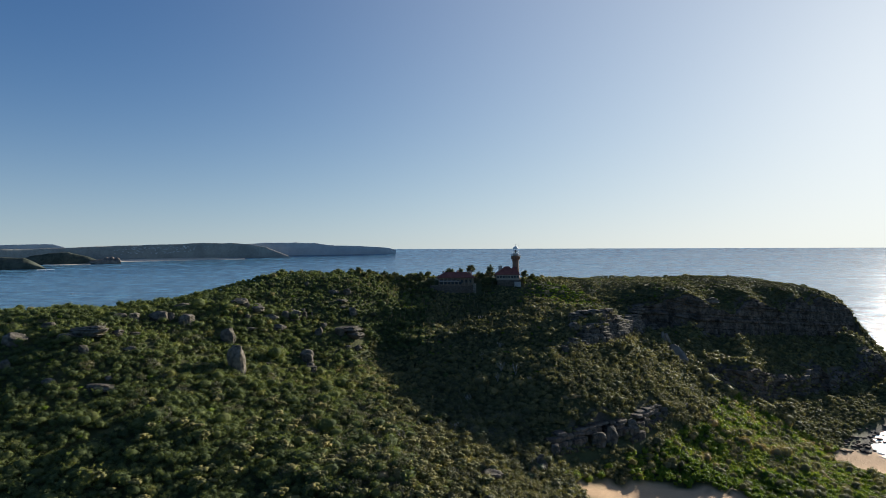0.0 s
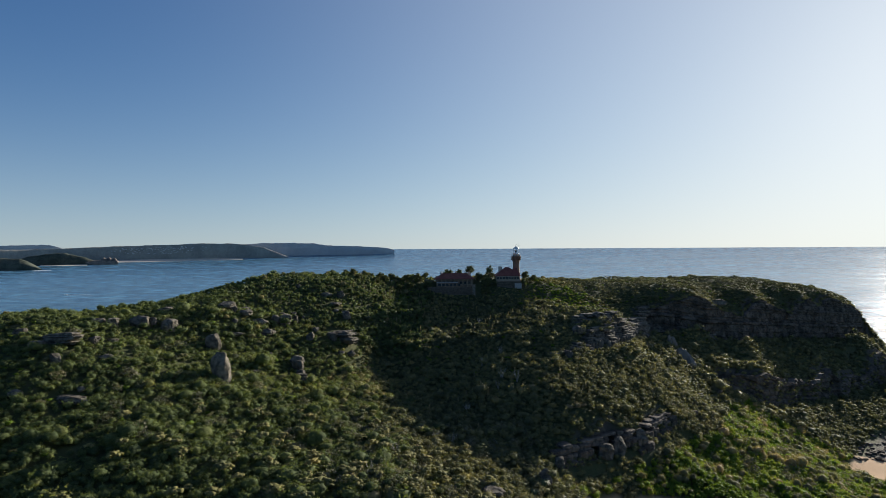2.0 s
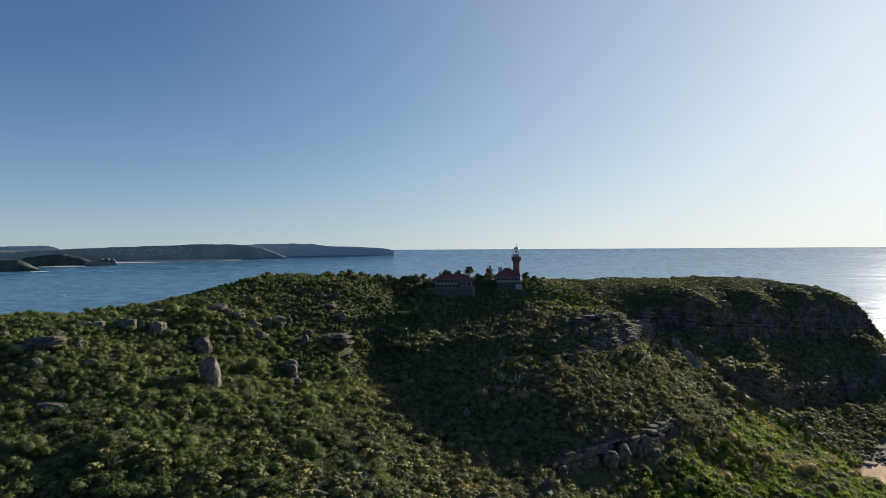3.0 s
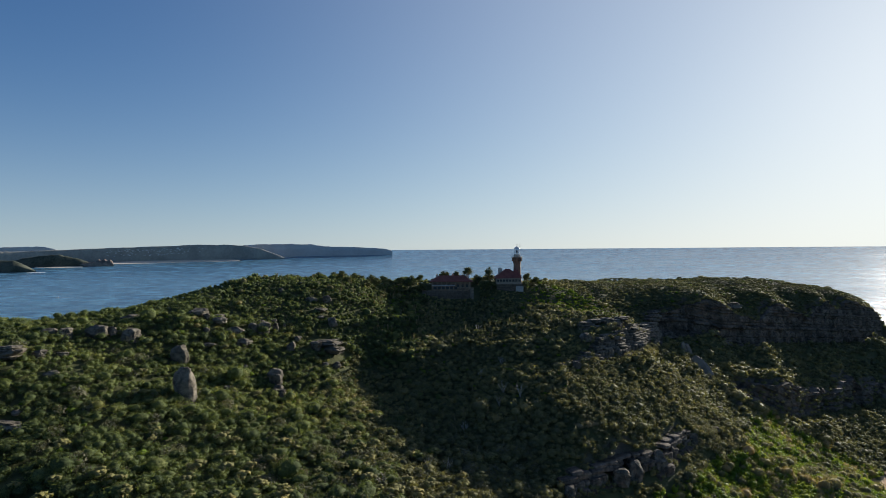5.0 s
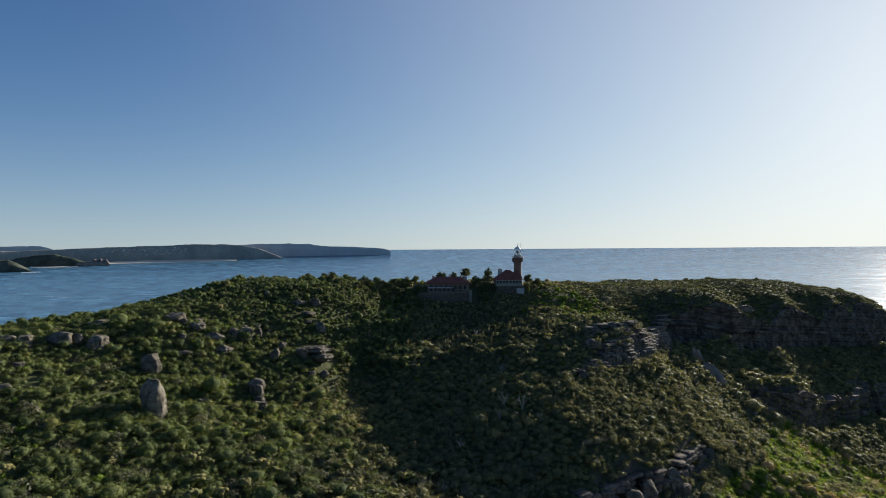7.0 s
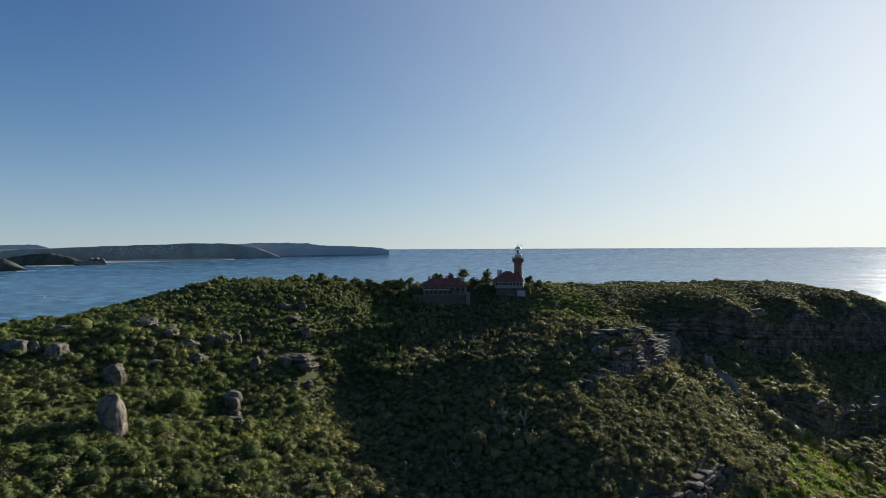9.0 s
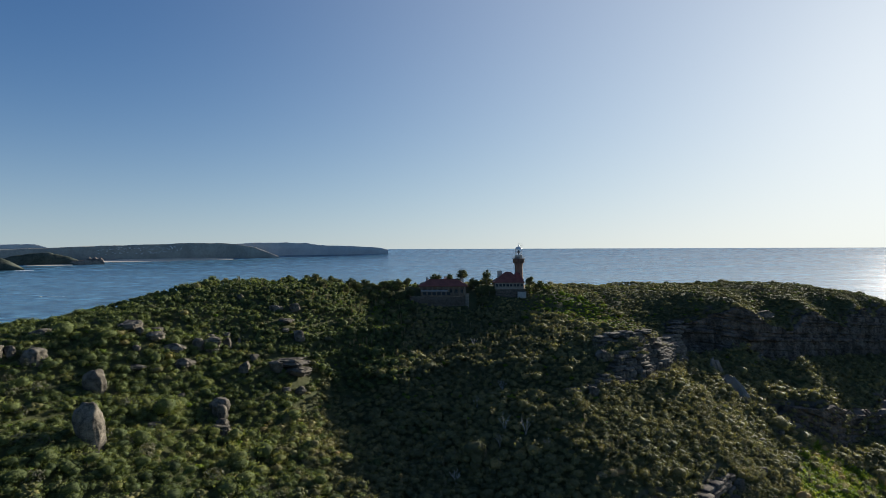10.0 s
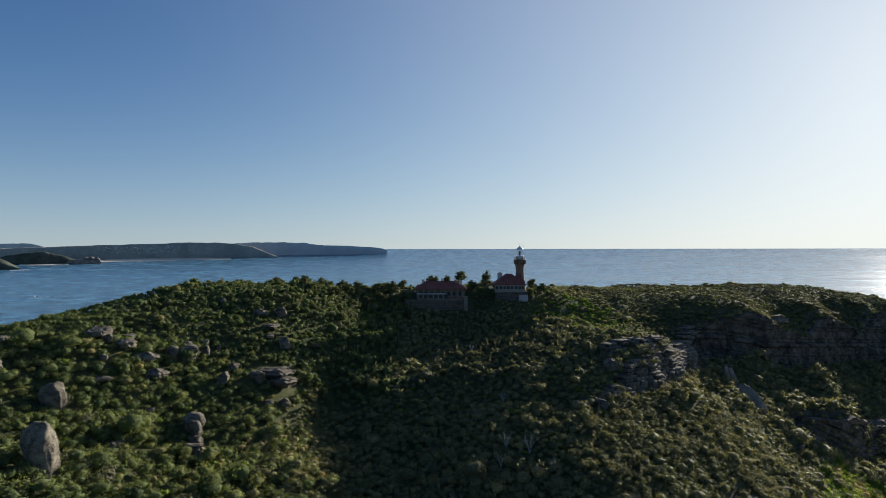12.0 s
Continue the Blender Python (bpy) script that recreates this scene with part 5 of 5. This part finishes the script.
# ---- trees on the crest ----
def tree(x, y, height_, crown_w, seed, label, lean=0.0, dense=260, name="tree"):
    rng = np.random.RandomState(seed)
    crown_w *= 1.3
    z = ground_z(x, y) - 0.3
    t = thing(name, x, y, z, label, "tree", "trees round the cottages")
    fork = Vector((lean * 0.3, 0, height_ * 0.28))
    trunk = part("trunk", rod([(0, 0, 0), (lean * 0.15, 0.1, height_ * 0.22), tuple(fork)], (0.05 * height_ * 0.6, 0.02 * height_)), M_BARK, t)
    tips = []
    for i in range(13):
        a, up = 2.4 * i + rng.uniform(-0.3, 0.3), radians(rng.uniform(2, 80))
        wide, rise = crown_w * rng.uniform(0.28, 0.42), height_ * rng.uniform(0.42, 0.60)
        tip = fork + Vector((math.cos(a) * math.cos(up) * wide + lean * 0.6, math.sin(a) * math.cos(up) * wide, math.sin(up) * rise))
        midp = fork.lerp(tip, 0.5) + Vector((0, 0, 0.25))
        part("limb", rod([tuple(fork), tuple(midp), tuple(tip)], (0.014 * height_, 0.03)), M_BARK, trunk)
        tips += [tip, midp.lerp(tip, 0.4)]
    V, T, A = [], [], []
    for tip in tips:
        n = 8 * dense // len(tips)
        c = np.array(tip) + rng.normal(0, 1, (n, 3)) * np.array([crown_w * 0.075, crown_w * 0.075, height_ * 0.05])
        u, w = rng.normal(0, 1, (n, 3)), rng.normal(0, 1, (n, 3))
        u /= np.linalg.norm(u, axis=1, keepdims=True); w = np.cross(u, w); w /= np.linalg.norm(w, axis=1, keepdims=True)
        s = rng.uniform(0.10, 0.24, (n, 1))
        o = sum(len(v) for v in V)
        V.append(np.stack([c - u * s, c - w * s * 0.6, c + u * s, c + w * s * 0.6], 1).reshape(-1, 3))
        i = o + np.arange(n) * 4
        T.append(np.concatenate([np.stack([i, i + 1, i + 2], 1), np.stack([i, i + 2, i + 3], 1)]))
        tone = rng.uniform(0.2, 0.8)
        A.append(np.full(n * 4, tone))
        cv, ct = crown(rng, 1, 5, 0.5, 0.55, -0.8)
        T.append(ct + o + n * 4)
        V.append(cv * np.array([crown_w * 0.115, crown_w * 0.115, height_ * 0.075]) + np.array(tip))
        A.append(np.full(len(cv), tone))
    V, T = np.vstack(V), np.vstack(T)
    ob = new("crown", mesh_from("crown", V, T.ravel(), np.full(len(T), 3), M_TREE, [("tint", np.concatenate(A))]))
    ob.parent = t
    return t


for args in ((17.3, 402, 10.5, 8.0, 1, "wind-bent open-crowned tree behind the long cottage", 1.0, 340), (4.6, 403, 10.0, 6.5, 2, "dark rounded tree behind the long cottage", 0.0, 360),
             (11.5, 405, 8.6, 4.5, 3, "small dark tree behind the long cottage roof", 0.2, 240), (30.5, 396, 10.0, 4.6, 4, "upright dark tree between the two cottages", 0.0, 420),
             (27.0, 383, 7.0, 6.5, 5, "grey-green spreading tree beside the stone pier", 0.0, 420), (52.5, 397, 8.5, 4.5, 6, "dark bushy tree beside the lighthouse cottage", 0.4, 380),
             (50.5, 387, 6.0, 4.0, 7, "grey-green shrubby tree beside the water tank", 0.0, 320), (-9.5, 388, 6.5, 5.0, 8, "dark bushy tree at the cottage end", 0.0, 320),
             (23.5, 392, 6.5, 5.5, 9, "dark bushy tree beside the long cottage", 0.0, 360), (58.0, 398, 5.5, 5.0, 10, "low bushy tree on the crest by the tower", 0.3, 320)):
    tree(*args)
for i, (tx, ty, th) in enumerate(((-14, 383, 6.0), (-20, 379, 6.5), (-27, 377, 5.5), (-33, 371, 6.0), (-24, 368, 5.0), (-13, 374, 5.0), (-42, 368, 5.5), (-50, 362, 5.0), (-37, 362, 4.5), (-16, 366, 4.5), (27, 377, 5.0), (31, 385, 5.5), (60, 388, 4.0), (-8, 378, 5.0), (-30, 380, 6.0), (-45, 374, 5.5), (-55, 368, 5.0), (-28, 360, 4.5), (-46, 355, 4.5), (-62, 362, 4.5), (-6, 368, 4.0), (-36, 376, 6.0), (-19, 372, 5.5), (-52, 374, 5.0))):
    tree(tx, ty, th, th * 1.0, 60 + i, "dark bushy coastal tree on the hill crest", 0.0, 420)


# ---- slender saplings along the western crest and grey shrubs in the hollow ----
def slender_template(rng):
    """A narrow upright young tree with drooping sprays."""
    n = 70
    h = rng.uniform(0, 1, n) ** 0.8
    r = 0.30 * (1.05 - h) * rng.uniform(0.3, 1.0, n)
    a = rng.uniform(0, 2 * np.pi, n)
    c = np.stack([np.cos(a) * r, np.sin(a) * r, h * 2.0], 1)
    d = np.stack([np.cos(a) * 0.14, np.sin(a) * 0.14, np.full(n, 0.16)], 1)
    s = np.stack([-np.sin(a), np.cos(a), np.zeros(n)], 1) * 0.07
    v = np.stack([c - s, c + s, c + d * 1.2 + s * 0.4, c + d * 1.2 - s * 0.4], 1).reshape(-1, 3)
    i = np.arange(n) * 4
    return v, np.concatenate([np.stack([i, i + 1, i + 2], 1), np.stack([i, i + 2, i + 3], 1)]), np.zeros(2 * n, bool)


def build_tall_shrubs():
    rng = np.random.RandomState(77)
    x = np.concatenate([rng.uniform(-50, 0, 50), rng.uniform(-95, -50, 12), rng.uniform(-30, 62, 110), rng.uniform(-10, 60, 40)])
    y = np.concatenate([rng.uniform(340, 372, 50), rng.uniform(335, 352, 12), rng.uniform(315, 374, 110), rng.uniform(230, 275, 40)])
    p = np.stack([x, y, height(x, y)], 1)
    h = rng.uniform(1.1, 1.9, len(x))
    planted("slender_saplings", [slender_template(rng) for _ in range(5)], p, h * 1.0, h, rng.uniform(0.35, 0.95, len(x)), M_GREY, "slender upright grey-green saplings standing above the scrub", "sapling", rng)
    t = [shrub_template(rng, 170, 0.12, core=False) for _ in range(8)]
    zones = [(-50, 35, 160, 236, 260), (95, 185, 255, 338, 240), (60, 100, 275, 330, 30), (-130, -60, 180, 260, 40)]
    P = []
    for x0, x1, y0, y1, n in zones:
        x, y = rng.uniform(x0, x1, n), rng.uniform(y0, y1, n)
        z = height(x, y)
        ok = sand_amount(x, y, z) < 0.1
        P.append(np.stack([x, y, z], 1)[ok])
    P = np.vstack(P) + np.array([0, 0, 0.4])
    s = rng.uniform(1.3, 2.6, len(P))
    planted("grey_shrubs", t, P, s, s * 1.15, np.clip(rng.normal(0.4, 0.2, len(P)), 0, 1), M_GREY, "tall silvery grey-green shrubs with twiggy crowns", "shrub", rng)


build_tall_shrubs()


def umbrella_template(rng):
    """A tall shrub whose branches end in flat-topped tufts of flowering foliage."""
    V, T, base = [], [], 0
    for k in range(8):
        a, r = 2.4 * k + rng.uniform(-0.4, 0.4), 0.62 * math.sqrt(k / 8) + rng.uniform(0, 0.12)
        v, t = crown(rng, 1, 4, 0.5, 0.5, -0.15)
        size = rng.uniform(0.30, 0.46)
        tuft = v * np.array([size, size, size * 0.7]) + np.array([math.cos(a) * r, math.sin(a) * r, 0.75 - 0.45 * r * r + rng.uniform(-0.12, 0.08)])
        lv, lt = leaf_sprays(rng, 12, 0.06, v)
        lv = lv * np.array([size, size, size * 0.7]) + tuft.mean(0) * np.array([1, 1, 0.98])
        for vv, tt in ((tuft, t), (lv, lt)):
            V.append(vv); T.append(tt + base); base += len(vv)
    V, T = np.vstack(V), np.vstack(T)
    return V, T, np.ones(len(T), bool)


def build_flowering_thicket():
    rng = np.random.RandomState(91)
    x, y = rng.uniform(-95, 22, 420), rng.uniform(140, 236, 420)
    z = height(x, y)
    middle = np.exp(-((x + 22) / 34) ** 2 - ((y - 182) / 34) ** 2)
    ok = (rng.uniform(0, 1, len(x)) < 0.15 + middle) & (sand_amount(x, y, z) < 0.1)
    p = np.stack([x, y, z + 0.5], 1)[ok]
    s = rng.uniform(1.6, 2.9, len(p))
    tint = np.clip(rng.normal(0.62, 0.22, len(p)), 0.1, 1)
    planted("flowering_thicket", [umbrella_template(rng) for _ in range(10)], p, s, s * rng.uniform(1.1, 1.5, len(p)), tint, M_FLOWER, "tall yellow-green flowering shrubs with flat tufted crowns", "shrub", rng)


M_FLOWER = foliage("flowering_leaves", [(0.0, (0.10, 0.115, 0.055)), (0.5, (0.185, 0.175, 0.072)), (0.8, (0.225, 0.208, 0.08)), (1.0, (0.265, 0.225, 0.085))], through_light=0.25)
build_flowering_thicket()


# ---- bare dead shrubs ----
def dead_shrub(x, y, tall, seed):
    rng = random.Random(seed)
    t = thing("dead_shrub", x, y, ground_z(x, y) - 0.2, "bare silver-grey dead shrub among green scrub", "shrub", "dead shrubs")
    for i in range(6):
        a = 2 * math.pi * i / 6 + rng.uniform(-0.4, 0.4)
        k = rng.uniform(0.25, 0.5) * tall
        p1 = Vector((math.cos(a) * k * 0.3, math.sin(a) * k * 0.3, tall * 0.5))
        p2 = Vector((math.cos(a) * k, math.sin(a) * k, tall * rng.uniform(0.8, 1.1)))
        stem = part("stem", rod([(0, 0, 0), tuple(p1), tuple(p2)], (0.09, 0.03), 5), M_DEAD, t)
        for j in range(3):
            q = p1.lerp(p2, 0.3 + 0.25 * j)
            part("twig", rod([tuple(q), tuple(q + Vector((rng.uniform(-0.7, 0.7), rng.uniform(-0.7, 0.7), rng.uniform(0.4, 1.0))))], (0.04, 0.015), 4), M_DEAD, stem)


M_DEAD = surface("dead_wood", (0.30, 0.28, 0.25), (0.52, 0.49, 0.44), 1.0, 0.9)
for i, (dx, dy, dh) in enumerate(((25, 264, 5.0), (31, 262, 4.5), (23, 258, 3.5), (27, 290, 3.5), (-2, 222, 4.5), (4, 224, 4.0), (-14, 203, 4.0), (10, 246, 3.5), (20, 335, 4.0), (-20, 185, 4.0), (-8, 178, 3.5), (18, 282, 3.2), (36, 256, 3.0))):
    dead_shrub(dx, dy, dh, 300 + i)


# ---- boat on the bay ----
def build_boat(x, y):
    b = thing("motor_boat", x, y, 0.0, "small white motor boat trailing a wake", "boat", turn=15)
    bm = bmesh.new()
    bmesh.ops.create_cube(bm, size=1, matrix=Matrix.Translation((0, 0, 0.5)) @ Matrix.Diagonal((7.5, 2.6, 1.3, 1)))
    bmesh.ops.subdivide_edges(bm, edges=bm.edges[:], cuts=3, use_grid_fill=True)
    for v in bm.verts:
        f = max(0.0, (-v.co.x - 1.0) / 3.5)
        v.co.y *= (1 - f ** 2) * (0.7 + 0.3 * (v.co.z + 0.2) / 1.4)
        v.co.z += 0.5 * f * f * (v.co.z > 0.5)
    part("hull", bm, M_WHITE, b)
    part("cabin", boxes((0.6, 0, 1.2, 3.0, 2.0, 1.3), bevel=0.2), M_WHITE, b)
    part("windscreen", boxes((-1.0, 0, 1.5, 0.2, 1.8, 0.8, 0)), M_GLASS, b)
    bm = bmesh.new()
    for i in range(22):
        s, wdt = 5 + i * 2.2, 0.7 + 0.06 * i
        bmesh.ops.create_icosphere(bm, subdivisions=1, radius=1, matrix=Matrix.Translation((s, 0.02 * i * i, 0.0)) @ Matrix.Diagonal((1.3, 0.7 * wdt * random.Random(i).uniform(0.5, 1.2), 0.22, 1)))
    me = bpy.data.meshes.new("wake"); bm.to_mesh(me); bm.free(); me.materials.append(M_FOAM)
    w = new("wake", me); w.matrix_world = b.matrix_world.copy()
    tagged(w, "white foam wake on the blue bay", "wake", kind="stuff")


build_boat(-968, 1586)


# ---- shore: surf on the beach and rocks at the waterline ----
def build_shore():
    rng = random.Random(5)
    for i in range(3):
        V, n = [], 60
        for j in range(n + 1):
            f = j / n
            x = 268 - 34 * f + 7 * i + 2.0 * noise.noise(Vector((f * 9, i, 0)))
            y = 262 + 76 * f
            half = 1.6 * (0.4 + abs(noise.noise(Vector((f * 14, i, 4)))) * 1.6)
            V += [(x - half, y, 0.02), (x, y, 0.35), (x + half, y, 0.02)]
        me = bpy.data.meshes.new("surf")
        me.from_pydata(V, [], [(j * 3 + k, j * 3 + k + 1, j * 3 + k + 4, j * 3 + k + 3) for j in range(n) for k in range(2)])
        me.materials.append(M_FOAM)
        tagged(new("surf", me), "white breaking surf along the small beach", "surf", kind="stuff")
    for i in range(170):
        f = rng.random() ** 1.8
        x, y = 226 + 150 * f + rng.uniform(-9, 9), 341 + 118 * f + rng.uniform(-9, 9)
        ob = new("shore_rock", rng.choice(BLOCKS))
        w = rng.uniform(0.8, 3.0)
        ob.matrix_world = pose(x, y, max(ground_z(x, y), -0.4) - 0.3, rng.uniform(-8, 8), rng.uniform(-8, 8), rng.uniform(0, 180)) @ Matrix.Diagonal((w, w * 0.8, w * 0.55, 1))
        tagged(ob, "dark wet sandstone rock at the waterline", "rock", "rocks along the shore")


build_shore()


# ---- small palms and single bright shrubs at the edge of the dune sand ----
def palm(x, y, tall, seed):
    rng = random.Random(seed)
    t = thing("palm", x, y, ground_z(x, y) - 0.2, "short palm with drooping fronds beside the dune", "palm", "palms by the dune")
    part("trunk", rod([(0, 0, 0), (0.1, 0, tall * 0.5), (0.15, 0.05, tall)], (0.22, 0.16)), M_BARK, t)
    for i in range(14):
        a, up = 2 * math.pi * i / 14 + rng.uniform(-0.2, 0.2), rng.uniform(0.1, 1.0)
        bm = bmesh.new()
        ring = []
        for k in range(7):
            f = k / 6
            r, z = 2.2 * f, tall + up * 1.4 * f - 1.9 * f * f
            wdt = 0.34 * math.sin(math.pi * min(1, 0.12 + f * 0.85))
            c, s = math.cos(a), math.sin(a)
            ring.append([bm.verts.new((c * r - s * wdt * q, s * r + c * wdt * q, z - 0.12 * abs(q))) for q in (-1, 0, 1)])
        for p, q in zip(ring, ring[1:]):
            for k in range(2):
                bm.faces.new((p[k], p[k + 1], q[k + 1], q[k]))
        part("frond", bm, M_PALM, t)


M_PALM = surface("palm_leaf", (0.05, 0.07, 0.02), (0.11, 0.13, 0.04), 1.5, 0.6)
for i, (px_, py_, ph) in enumerate(((37, 203, 2.4), (42, 206, 1.8), (33, 208, 2.8), (29, 203, 2.0), (90, 262, 1.6))):
    palm(px_, py_, ph, 500 + i)


def single_shrub(x, y, r, tint, material, name, label, seed):
    rng = np.random.RandomState(seed)
    v, tr, sm = shrub_template(rng, 700, 0.06, sub=2)
    v = v * np.array([r, r, r * 0.95]) + np.array([0, 0, 0.25 * r])
    ob = new(name, mesh_from(name, v, tr.ravel(), np.full(len(tr), 3), material, [("tint", np.full(len(v), tint))]))
    ob.location = (x, y, ground_z(x, y))
    return tagged(ob, label, "shrub")


for i, (sx, sy, sr) in enumerate(((46, 213, 2.6), (51, 216, 2.2), (41, 212, 2.0), (57, 222, 2.4), (62, 228, 2.3))):
    single_shrub(sx, sy, sr, 0.62, M_DUNE, "round_shrub", "bright green rounded shrub at the sand's edge", 700 + i)
for i, (sx, sy, sr) in enumerate(((-29.5, 254, 2.3), (-31, 251, 1.6), (52, 247, 2.0), (49, 246, 1.7), (55, 249, 1.6), (-12, 187, 2.0), (-24, 180, 2.3), (-34, 186, 2.2), (-6, 196, 2.1), (-42, 176, 2.4), (-18, 172, 2.2), (4, 190, 2.0))):
    single_shrub(sx, sy, sr, 0.98, M_GREY, "flowering_shrub", "yellow-flowering rounded shrub above darker scrub", 720 + i)
